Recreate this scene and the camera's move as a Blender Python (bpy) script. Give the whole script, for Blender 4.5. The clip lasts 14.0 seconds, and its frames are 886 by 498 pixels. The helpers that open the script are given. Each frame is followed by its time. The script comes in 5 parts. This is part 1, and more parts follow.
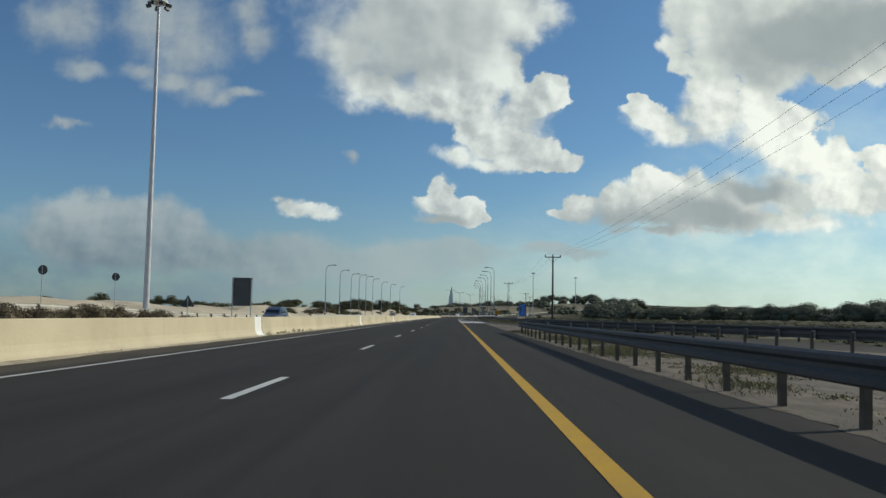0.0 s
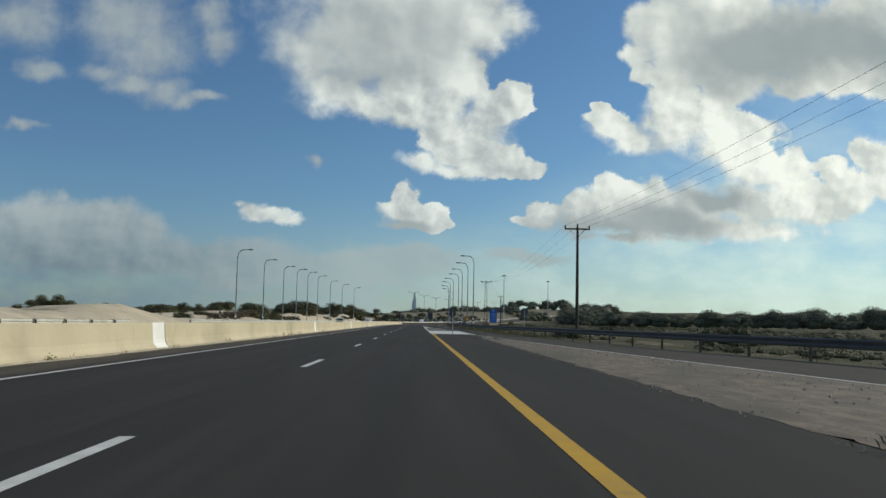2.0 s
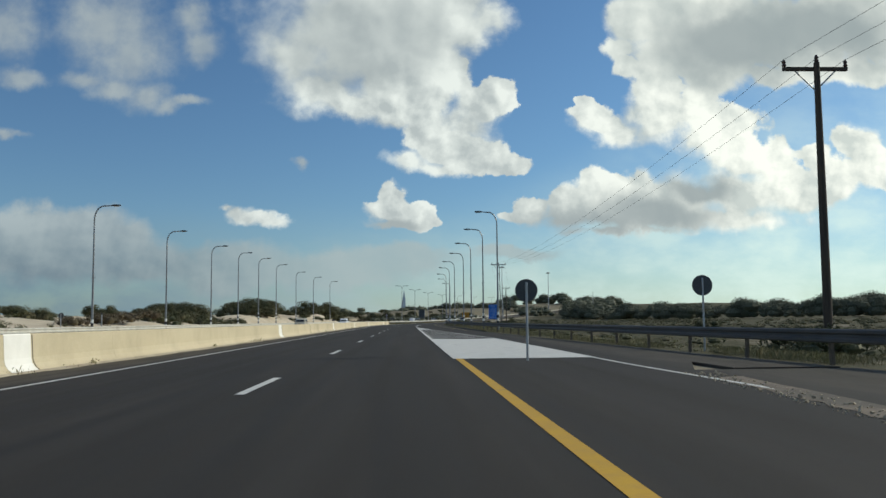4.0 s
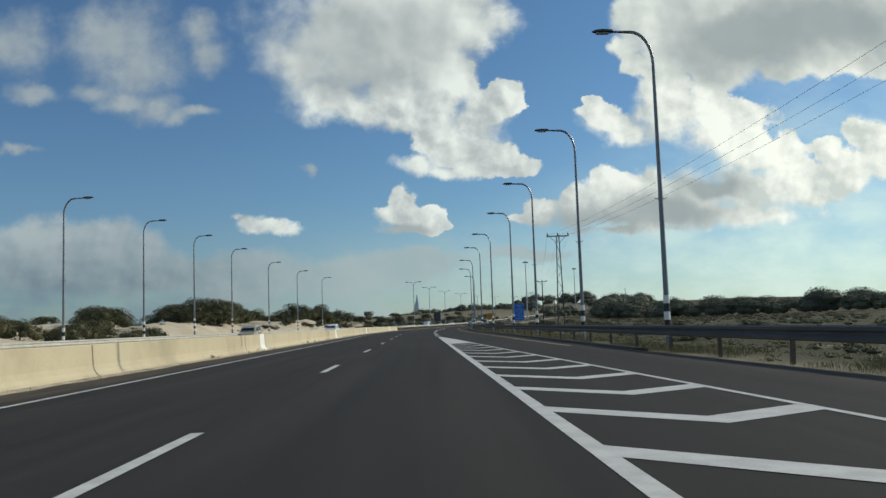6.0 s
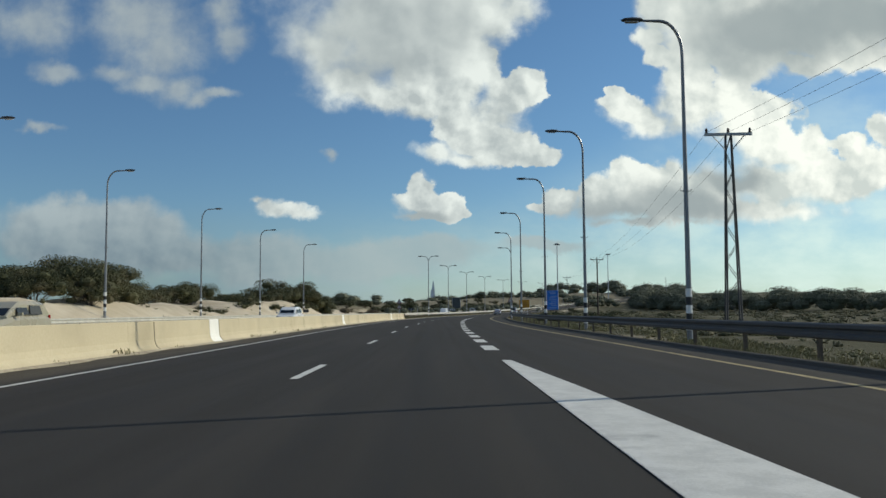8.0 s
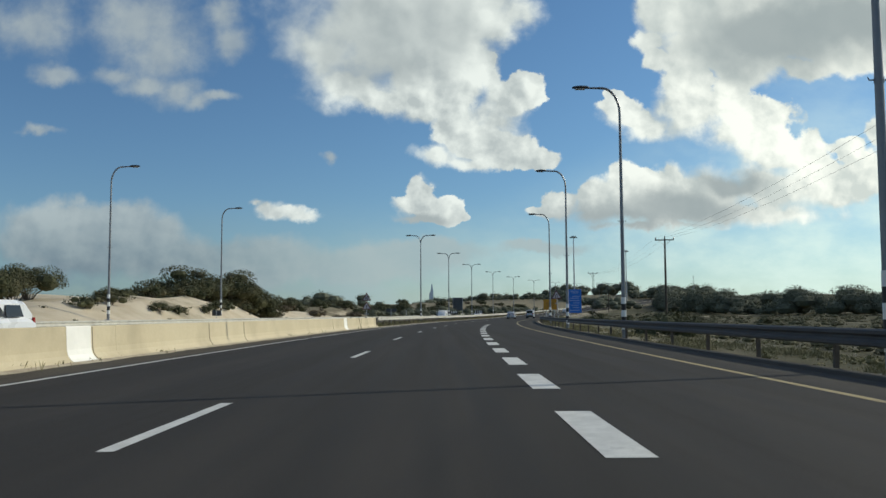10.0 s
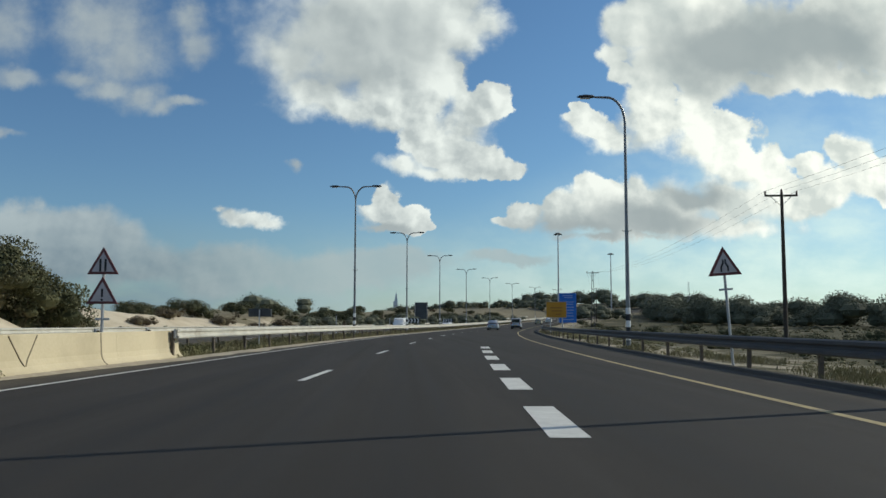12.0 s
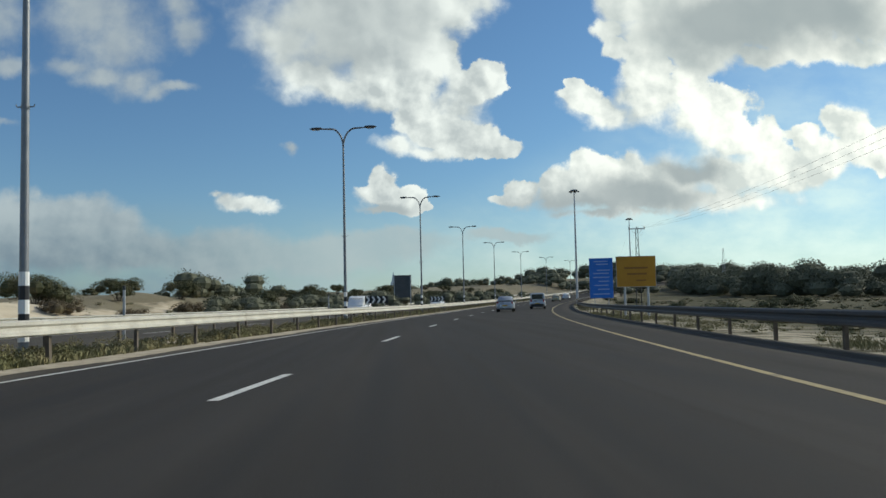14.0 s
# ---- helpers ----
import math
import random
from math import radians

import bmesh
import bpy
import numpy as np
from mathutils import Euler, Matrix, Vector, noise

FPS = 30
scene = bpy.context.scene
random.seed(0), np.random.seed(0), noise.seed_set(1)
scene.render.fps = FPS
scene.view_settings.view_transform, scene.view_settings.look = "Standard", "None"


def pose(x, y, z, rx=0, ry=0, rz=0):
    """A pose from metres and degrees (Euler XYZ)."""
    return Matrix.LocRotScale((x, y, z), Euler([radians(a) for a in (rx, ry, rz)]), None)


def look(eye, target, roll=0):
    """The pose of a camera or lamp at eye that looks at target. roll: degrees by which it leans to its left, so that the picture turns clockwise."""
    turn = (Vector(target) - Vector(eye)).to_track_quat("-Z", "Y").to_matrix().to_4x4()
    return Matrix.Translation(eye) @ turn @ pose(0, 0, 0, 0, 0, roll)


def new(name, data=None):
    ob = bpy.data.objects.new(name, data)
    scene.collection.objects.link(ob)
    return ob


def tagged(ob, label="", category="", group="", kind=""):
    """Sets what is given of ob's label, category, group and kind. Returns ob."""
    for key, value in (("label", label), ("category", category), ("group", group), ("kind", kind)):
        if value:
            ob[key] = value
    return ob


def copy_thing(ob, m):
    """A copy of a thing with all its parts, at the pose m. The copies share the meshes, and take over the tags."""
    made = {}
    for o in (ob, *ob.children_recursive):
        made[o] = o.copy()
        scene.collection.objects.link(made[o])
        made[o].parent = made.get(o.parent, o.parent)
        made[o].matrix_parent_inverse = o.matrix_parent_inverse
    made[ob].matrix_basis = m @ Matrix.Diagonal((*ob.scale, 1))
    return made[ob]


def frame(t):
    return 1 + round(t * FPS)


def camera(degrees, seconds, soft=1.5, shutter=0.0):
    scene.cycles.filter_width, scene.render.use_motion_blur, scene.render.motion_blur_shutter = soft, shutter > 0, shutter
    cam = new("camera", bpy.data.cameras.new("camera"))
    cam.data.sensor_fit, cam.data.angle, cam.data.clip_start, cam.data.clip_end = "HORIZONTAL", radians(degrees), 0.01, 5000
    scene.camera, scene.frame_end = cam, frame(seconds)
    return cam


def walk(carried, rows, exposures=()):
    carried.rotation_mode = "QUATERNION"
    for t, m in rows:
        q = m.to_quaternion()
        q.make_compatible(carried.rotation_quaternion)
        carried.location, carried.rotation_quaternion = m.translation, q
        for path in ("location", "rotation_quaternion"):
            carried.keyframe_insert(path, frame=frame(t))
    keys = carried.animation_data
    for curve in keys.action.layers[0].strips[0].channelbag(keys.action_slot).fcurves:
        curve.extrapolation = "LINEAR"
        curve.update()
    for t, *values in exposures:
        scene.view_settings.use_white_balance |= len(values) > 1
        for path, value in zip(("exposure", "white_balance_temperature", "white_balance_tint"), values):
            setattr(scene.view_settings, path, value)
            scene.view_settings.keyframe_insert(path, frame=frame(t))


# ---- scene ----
ROWS = [
    (0, 0.19, -0.00, 0.84, 4.36, 0.98),
    (0.5, 0.27, 11.85, -0.31, 5.20, 1.08),
    (1, 0.18, 23.74, -2.22, 5.62, 0.97),
    (1.5, 0.08, 35.71, -2.30, 5.36, 0.99),
    (2, -0.03, 47.76, -1.56, 4.80, 1.16),
    (2.5, -0.02, 59.90, -1.14, 3.07, 1.19),
    (3, -0.08, 72.14, -1.80, 4.32, 0.97),
    (5.5, -0.07, 133.54, -1.94, 4.81, -2.19),
    (6, -0.15, 145.80, -1.59, 4.92, -1.97),
    (6.5, -0.19, 158.02, -1.45, 4.99, -2.11),
    (7, -0.27, 170.21, -1.36, 4.85, -1.60),
    (7.5, -0.20, 182.34, -0.95, 4.27, -1.49),
    (8, -0.22, 194.47, -0.42, 4.13, -0.45),
    (10.5, 0.50, 255.35, -0.55, 4.36, -0.28),
    (11, 1.02, 267.12, -1.36, 4.24, -0.27),
    (11.5, 1.44, 279.12, -1.88, 4.42, -0.14),
    (12, 1.65, 291.18, -2.78, 4.94, 0.06),
    (12.5, 2.27, 303.15, -3.68, 5.47, -0.12),
    (13, 3.13, 315.19, -4.08, 4.98, -0.81),
    (13.5, 4.36, 327.22, -2.90, 3.88, -1.04),
    (14, 5.47, 339.27, -2.91, 3.61, -1.26),
]


cam = camera(54.0, 14.0, soft=1.5)
EYE_Z = 0.97


def aim(t, x, y, yaw, pitch, roll):
    """A row of the walk from the eye's place and its turn in degrees."""
    a, b = radians(yaw), radians(pitch)
    eye = Vector((x, y, EYE_Z))
    return t, look(eye, eye + Vector((-math.sin(a) * math.cos(b), math.cos(a) * math.cos(b), math.sin(b))), roll)


walk(cam, [aim(*row) for row in ROWS], ((0.0, -0.04, 6500, 4), (0.5, 0.04, 6500, 4), (1.5, -0.03, 6500, 4), (2.4, -0.06, 6500, 4), (3.0, 0.10, 6500, 4), (5.5, 0.0, 6500, 4), (7.5, 0.03, 6500, 4), (10.5, 0.09, 6500, 4), (12.3, 0.08, 6500, 4), (13.0, 0.05, 6500, 4), (13.5, 0.07, 6500, 4), (14.0, 0.17, 6500, 4)))

# ---- world, sun, exposure ----
SUN_EL, SUN_AZ = radians(29), radians(68)

sun_data = bpy.data.lights.new("sun", "SUN")
sun_data.energy, sun_data.angle, sun_data.color = 3.0, radians(0.6), (1.0, 0.92, 0.78)
sun = new("sun", sun_data)
sun_way = Vector((math.sin(SUN_AZ) * math.cos(SUN_EL), math.cos(SUN_AZ) * math.cos(SUN_EL), math.sin(SUN_EL)))
sun.matrix_world = look(sun_way * 500, (0, 0, 0))

# Clouds: middle (across, up) and half sizes, on a plane one unit ahead.
CLOUD_TOP = [(-0.068, 0.333, 0.097, 0.055), (-0.127, 0.308, 0.038, 0.032), (-0.100, 0.269, 0.034, 0.023), (-0.014, 0.281, 0.052, 0.038), (0.018, 0.332, 0.040, 0.045), (-0.036, 0.362, 0.123, 0.045), (0.048, 0.293, 0.023, 0.021), (-0.067, 0.256, 0.036, 0.014), (0.003, 0.251, 0.036, 0.018), (0.022, 0.268, 0.032, 0.026)]
CLOUD_MID = [(0.023, 0.231, 0.032, 0.022), (0.108, 0.271, 0.022, 0.018), (0.085, 0.253, 0.036, 0.023), (0.062, 0.296, 0.012, 0.014), (0.039, 0.276, 0.036, 0.026), (0.066, 0.229, 0.052, 0.029), (0.122, 0.252, 0.013, 0.009), (0.040, 0.202, 0.049, 0.026), (0.086, 0.195, 0.039, 0.021), (0.123, 0.184, 0.023, 0.012), (-0.003, 0.182, 0.027, 0.014), (0.060, 0.179, 0.071, 0.010)]
CLOUD_SMALL = [(-0.008, 0.123, 0.027, 0.013), (-0.017, 0.138, 0.018, 0.018), (-0.032, 0.126, 0.023, 0.012), (0.017, 0.121, 0.013, 0.014), (-0.014, 0.112, 0.039, 0.006), (0.031, 0.114, 0.008, 0.006), (-0.193, 0.121, 0.023, 0.012), (-0.154, 0.110, 0.025, 0.008), (-0.203, 0.129, 0.013, 0.006), (-0.173, 0.115, 0.032, 0.007)]
CLOUD_RIGHT = [(0.204, 0.260, 0.016, 0.010), (0.220, 0.237, 0.030, 0.017), (0.252, 0.219, 0.036, 0.023), (0.272, 0.294, 0.026, 0.021), (0.296, 0.271, 0.036, 0.026), (0.306, 0.237, 0.052, 0.036), (0.343, 0.262, 0.023, 0.027), (0.366, 0.218, 0.049, 0.031), (0.396, 0.192, 0.045, 0.029), (0.432, 0.189, 0.017, 0.026), (0.392, 0.148, 0.062, 0.031), (0.325, 0.150, 0.058, 0.026), (0.453, 0.153, 0.049, 0.032), (0.486, 0.196, 0.022, 0.013), (0.538, 0.207, 0.027, 0.018), (0.500, 0.161, 0.039, 0.027), (0.568, 0.172, 0.045, 0.026), (0.212, 0.243, 0.026, 0.017)]
CLOUD_LOW = [(0.150, 0.130, 0.021, 0.017), (0.121, 0.119, 0.023, 0.006), (0.192, 0.133, 0.026, 0.021), (0.222, 0.154, 0.021, 0.016), (0.251, 0.146, 0.029, 0.019), (0.219, 0.119, 0.078, 0.016), (0.289, 0.114, 0.071, 0.019), (0.345, 0.121, 0.071, 0.018), (0.259, 0.100, 0.084, 0.006), (0.392, 0.112, 0.078, 0.017), (0.216, 0.134, 0.026, 0.018), (0.272, 0.131, 0.039, 0.019)]
CLOUD_CORNER = [(0.282, 0.354, 0.032, 0.031), (0.259, 0.319, 0.019, 0.013), (0.316, 0.359, 0.045, 0.042), (0.374, 0.350, 0.065, 0.049), (0.456, 0.338, 0.084, 0.045), (0.545, 0.355, 0.084, 0.055), (0.434, 0.283, 0.027, 0.010), (0.489, 0.291, 0.052, 0.013), (0.550, 0.289, 0.045, 0.014), (0.326, 0.308, 0.045, 0.026), (0.363, 0.291, 0.039, 0.026)]
CLOUD_WISP = [(-0.347, 0.346, 0.055, 0.036), (-0.320, 0.313, 0.039, 0.032), (-0.368, 0.286, 0.026, 0.010), (-0.331, 0.276, 0.032, 0.012), (-0.294, 0.264, 0.019, 0.016), (-0.277, 0.249, 0.013, 0.009), (-0.255, 0.253, 0.019, 0.006), (-0.444, 0.286, 0.027, 0.010), (-0.459, 0.218, 0.021, 0.005), (-0.240, 0.325, 0.023, 0.019), (-0.253, 0.352, 0.019, 0.013), (-0.467, 0.342, 0.039, 0.029), (-0.124, 0.183, 0.009, 0.005)]
CLOUD_BANK = [(-0.414, 0.118, 0.045, 0.017), (-0.369, 0.113, 0.039, 0.016), (-0.448, 0.102, 0.039, 0.019), (-0.336, 0.095, 0.039, 0.018), (-0.409, 0.081, 0.084, 0.029), (-0.300, 0.070, 0.058, 0.022), (-0.197, 0.062, 0.071, 0.022), (-0.088, 0.058, 0.084, 0.018), (-0.010, 0.069, 0.058, 0.014), (0.124, 0.075, 0.043, 0.006)]
CLOUD_GREY = [(-0.082, 0.340, 0.071, 0.042), (0.004, 0.339, 0.039, 0.039), (0.401, 0.323, 0.078, 0.039), (0.497, 0.342, 0.084, 0.039), (0.216, 0.109, 0.071, 0.013), (0.285, 0.121, 0.065, 0.018), (0.346, 0.155, 0.032, 0.013), (-0.016, 0.111, 0.032, 0.006), (-0.067, 0.293, 0.045, 0.019)]

CLOUD_BODY = [(-0.061, 0.320, 0.117, 0.071), (0.092, 0.257, 0.045, 0.036), (0.053, 0.195, 0.078, 0.029), (-0.015, 0.126, 0.032, 0.021), (0.222, 0.236, 0.039, 0.026), (0.306, 0.249, 0.058, 0.052), (0.386, 0.183, 0.071, 0.045), (0.473, 0.158, 0.071, 0.039), (0.232, 0.126, 0.091, 0.029), (0.347, 0.338, 0.084, 0.052), (0.497, 0.335, 0.097, 0.055)]


class Graph:
    """Short hand for node trees."""

    def __init__(self, tree):
        self.tree = tree

    def add(self, kind):
        return self.tree.nodes.new("ShaderNode" + kind)

    def put(self, socket, value):
        if isinstance(value, bpy.types.NodeSocket):
            self.tree.links.new(value, socket)
        elif value is not None:
            socket.default_value = value

    def math(self, op, a, b=None, c=None, clamp=False):
        node = self.add("Math")
        node.operation, node.use_clamp = op, clamp
        for socket, value in zip(node.inputs, (a, b, c)):
            self.put(socket, value)
        return node.outputs[0]

    def vec(self, op, a, b=None, scale=None):
        node = self.add("VectorMath")
        node.operation = op
        self.put(node.inputs[0], a)
        self.put(node.inputs[1], b)
        if scale is not None:
            self.put(node.inputs["Scale"], scale)
        return node.outputs["Value" if op in ("LENGTH", "DOT_PRODUCT", "DISTANCE") else "Vector"]

    def noise(self, vector, scale, detail=4.0, rough=0.55, out="Fac", warp=0.0, lacunarity=2.0):
        node = self.add("TexNoise")
        self.put(node.inputs["Vector"], vector)
        for key, value in (("Scale", scale), ("Detail", detail), ("Roughness", rough), ("Distortion", warp), ("Lacunarity", lacunarity)):
            node.inputs[key].default_value = value
        return node.outputs[out]

    def step(self, value, low, high, to_low=0.0, to_high=1.0):
        node = self.add("MapRange")
        node.interpolation_type = "SMOOTHSTEP"
        for key, v in (("Value", value), ("From Min", low), ("From Max", high), ("To Min", to_low), ("To Max", to_high)):
            self.put(node.inputs[key], v)
        return node.outputs[0]

    def mix(self, factor, a, b, blend="MIX"):
        node = self.add("Mix")
        node.data_type, node.blend_type = "RGBA", blend
        self.put(node.inputs[0], factor)
        self.put(node.inputs[6], a if isinstance(a, bpy.types.NodeSocket) else (*a[:3], 1))
        self.put(node.inputs[7], b if isinstance(b, bpy.types.NodeSocket) else (*b[:3], 1))
        return node.outputs[2]


def make_world():
    world = bpy.data.worlds.new("sky")
    scene.world = world
    world.use_nodes = True
    tree = world.node_tree
    tree.nodes.clear()
    g = Graph(tree)
    way = g.add("TexCoord").outputs["Generated"]
    split = g.add("SeparateXYZ")
    g.put(split.inputs[0], way)
    x, y, z = split.outputs
    ahead = g.math("MAXIMUM", y, 0.05)
    u, v = g.math("DIVIDE", x, ahead), g.math("DIVIDE", z, ahead)
    flat = g.add("CombineXYZ")
    g.put(flat.inputs[0], u)
    g.put(flat.inputs[1], v)
    p = flat.outputs[0]
    wob = g.vec("SUBTRACT", g.noise(p, 13.0, 2, 0.45, "Color"), (0.5, 0.5, 0.5))
    fine = g.vec("SUBTRACT", g.noise(p, 44.0, 5, 0.62, "Color"), (0.5, 0.5, 0.5))
    q = g.vec("ADD", g.vec("ADD", p, g.vec("SCALE", wob, scale=0.040)), g.vec("SCALE", fine, scale=0.021))
    flatten = g.vec("MULTIPLY", q, (1, 1, 0))
    sunward = g.vec("ADD", flatten, (0.016, 0.013, 0.0))

    def heaps(vector):
        """Rounded heaps of cloud, large and small."""
        node = g.add("TexVoronoi")
        node.feature, node.distance = "SMOOTH_F1", "EUCLIDEAN"
        g.put(node.inputs["Vector"], vector)
        for key, value in (("Scale", 24.0), ("Detail", 1.5), ("Roughness", 0.42), ("Smoothness", 0.6)):
            node.inputs[key].default_value = value
        return g.math("MULTIPLY", node.outputs["Distance"], -1.0)

    def field(blobs, at=flatten):
        out = None
        for bx, by, rx, ry in blobs:
            m = g.add("Mapping")
            m.vector_type = "TEXTURE"
            g.put(m.inputs["Vector"], at)
            m.inputs["Location"].default_value = (bx, by, 0)
            m.inputs["Scale"].default_value = (rx, ry, 1)
            d = g.vec("LENGTH", m.outputs[0])
            out = d if out is None else g.math("SMOOTH_MIN", out, d, 0.5)
        return g.math("SUBTRACT", 1.0, out)

    bent = g.vec("ADD", p, g.vec("SCALE", fine, scale=0.012))
    heap = heaps(bent)
    heap_sun = heaps(g.vec("ADD", bent, (0.0075, 0.0055, 0.0)))
    puff = g.noise(p, 26.0, 6, 0.56)
    puff_sun = g.noise(g.vec("ADD", p, (0.007, 0.006, 0.0)), 26.0, 6, 0.56)
    big = g.noise(p, 10.0, 3, 0.42)
    big_sun = g.noise(g.vec("ADD", p, (0.022, 0.016, 0.0)), 10.0, 3, 0.42)
    rough = g.math("SUBTRACT", puff, 0.5)
    lumps = g.math("ADD", heap, 0.72)
    firm_body = field(CLOUD_MID + CLOUD_SMALL + CLOUD_RIGHT + CLOUD_LOW)
    wool_body = field(CLOUD_TOP + CLOUD_CORNER)
    # Light on the side towards the sun: from the whole body, from its large swellings and from its small heaps.
    slope = g.math("SUBTRACT", field(CLOUD_BODY), field(CLOUD_BODY, sunward))
    relief = g.math("ADD", g.math("MULTIPLY", g.math("SUBTRACT", heap, heap_sun), g.step(v, 0.24, 0.33, 0.42, 0.20)), g.math("MULTIPLY", g.math("SUBTRACT", big, big_sun), 1.25))
    relief = g.math("ADD", relief, g.math("MULTIPLY", g.math("SUBTRACT", puff, puff_sun), g.step(v, 0.24, 0.33, 0.95, 0.45)))
    relief = g.math("ADD", relief, g.math("MULTIPLY", slope, 0.085))
    crisp = g.math("ADD", firm_body, 0.12)
    crisp = g.math("ADD", crisp, g.math("ADD", g.math("MULTIPLY", rough, 1.25), g.math("MULTIPLY", lumps, 0.70)))
    # Firm edges towards the sun, frayed ones away from it.
    dense = g.step(crisp, -0.10, g.step(g.math("ADD", slope, g.math("MULTIPLY", g.math("SUBTRACT", big, 0.5), -2.0)), -0.25, 0.25, 0.75, 0.10))
    loose = g.math("ADD", wool_body, 0.25)
    loose = g.math("ADD", loose, g.math("ADD", g.math("MULTIPLY", rough, 1.0), g.math("MULTIPLY", lumps, 0.3)))
    woolly = g.step(loose, -0.25, g.step(u, -0.16, 0.02, 0.95, 0.30))
    dense = g.math("MAXIMUM", dense, woolly)
    dark = field(CLOUD_GREY)
    shade = g.step(g.math("ADD", dark, g.math("ADD", g.math("MULTIPLY", rough, 0.7), g.math("MULTIPLY", lumps, -0.25))), -1.0, 0.5)
    soft = g.math("ADD", field(CLOUD_WISP), 0.1)
    thin = g.step(g.math("ADD", soft, g.math("MULTIPLY", rough, 1.7)), -0.6, 1.0, 0.0, 0.80)
    bank = g.math("ADD", field(CLOUD_BANK), 0.2)
    low = g.step(g.math("ADD", bank, g.math("ADD", g.math("MULTIPLY", rough, 0.55), g.math("MULTIPLY", lumps, 0.3))), -0.35, 0.45, 0.0, 0.80)
    # Haze and a mottled veil above the horizon, brighter towards the sun.
    toward = g.step(u, -0.45, 0.5)
    veil_noise = g.noise(g.vec("MULTIPLY", p, (1, 1.8, 1)), 8.0, 6, 0.6)
    veil = g.math("MULTIPLY", g.step(veil_noise, 0.34, 0.68, 0.25, 0.85), g.step(v, 0.03, g.step(u, 0.0, 0.55, 0.14, 0.38), 1.0, 0.0))
    # The rest of the sky, outside the view.
    high = g.math("ADD", g.math("MAXIMUM", z, 0.0), 0.18)
    over = g.add("CombineXYZ")
    g.put(over.inputs[0], g.math("DIVIDE", x, high))
    g.put(over.inputs[1], g.math("DIVIDE", y, high))
    cover = g.step(g.noise(over.outputs[0], 1.3, 7, 0.58), 0.50, 0.64)
    inside = g.math("MULTIPLY", g.math("MULTIPLY", g.step(g.math("ABSOLUTE", u), 0.58, 0.75, 1.0, 0.0), g.step(v, 0.42, 0.52, 1.0, 0.0)), g.step(y, 0.05, 0.2))
    rest = g.math("MULTIPLY", cover, g.math("SUBTRACT", 1.0, inside))
    # Colours.
    lit = g.math("ADD", g.math("MULTIPLY", relief, 2.6), 0.52, clamp=True)
    near_sun = g.step(u, 0.0, 0.5)
    white = g.mix(lit, g.mix(near_sun, (0.46, 0.50, 0.515), (0.62, 0.66, 0.64)), g.mix(near_sun, (0.80, 0.83, 0.81), (1.0, 1.0, 0.93)))
    cumulus = g.mix(g.math("MULTIPLY", shade, g.math("MAXIMUM", g.step(v, 0.27, 0.33, 0.92, 0.60), g.step(u, 0.2, 0.32, 0.0, 0.92))), white, g.mix(near_sun, (0.36, 0.40, 0.42), (0.31, 0.355, 0.375)))
    sky = g.add("TexSky")
    sky.sky_type, sky.sun_disc, sky.sun_elevation, sky.sun_rotation = "NISHITA", False, SUN_EL, SUN_AZ
    sky.air_density, sky.dust_density, sky.ozone_density = 1.0, 0.3, 3.5
    air = g.add("Background")
    g.put(air.inputs["Color"], g.mix(1.0, sky.outputs[0], g.mix(toward, (0.70, 0.84, 0.965), (0.80, 0.975, 1.09)), "MULTIPLY"))
    air.inputs["Strength"].default_value = 0.086

    def layer(below, factor, color):
        bg = g.add("Background")
        g.put(bg.inputs["Color"], color)
        node = g.add("MixShader")
        g.put(node.inputs[0], factor)
        tree.links.new(below, node.inputs[1])
        tree.links.new(bg.outputs[0], node.inputs[2])
        return node.outputs[0]

    haze = g.mix(toward, (0.155, 0.235, 0.31), (0.74, 0.88, 0.83))
    out = layer(air.outputs[0], veil, haze)
    out = layer(out, low, g.mix(g.math("ADD", g.math("MULTIPLY", lit, 0.32), g.step(v, 0.06, 0.13, 0.04, 0.66)), g.mix(g.step(u, -0.35, -0.05), (0.175, 0.225, 0.275), (0.35, 0.43, 0.46)), (0.46, 0.50, 0.51)))
    out = layer(out, thin, g.mix(lit, (0.31, 0.36, 0.41), (0.43, 0.47, 0.48)))
    out = layer(out, dense, cumulus)
    out = layer(out, rest, g.mix(lit, (0.45, 0.47, 0.5), (0.8, 0.8, 0.77)))
    tree.links.new(out, g.add("OutputWorld").inputs[0])


make_world()


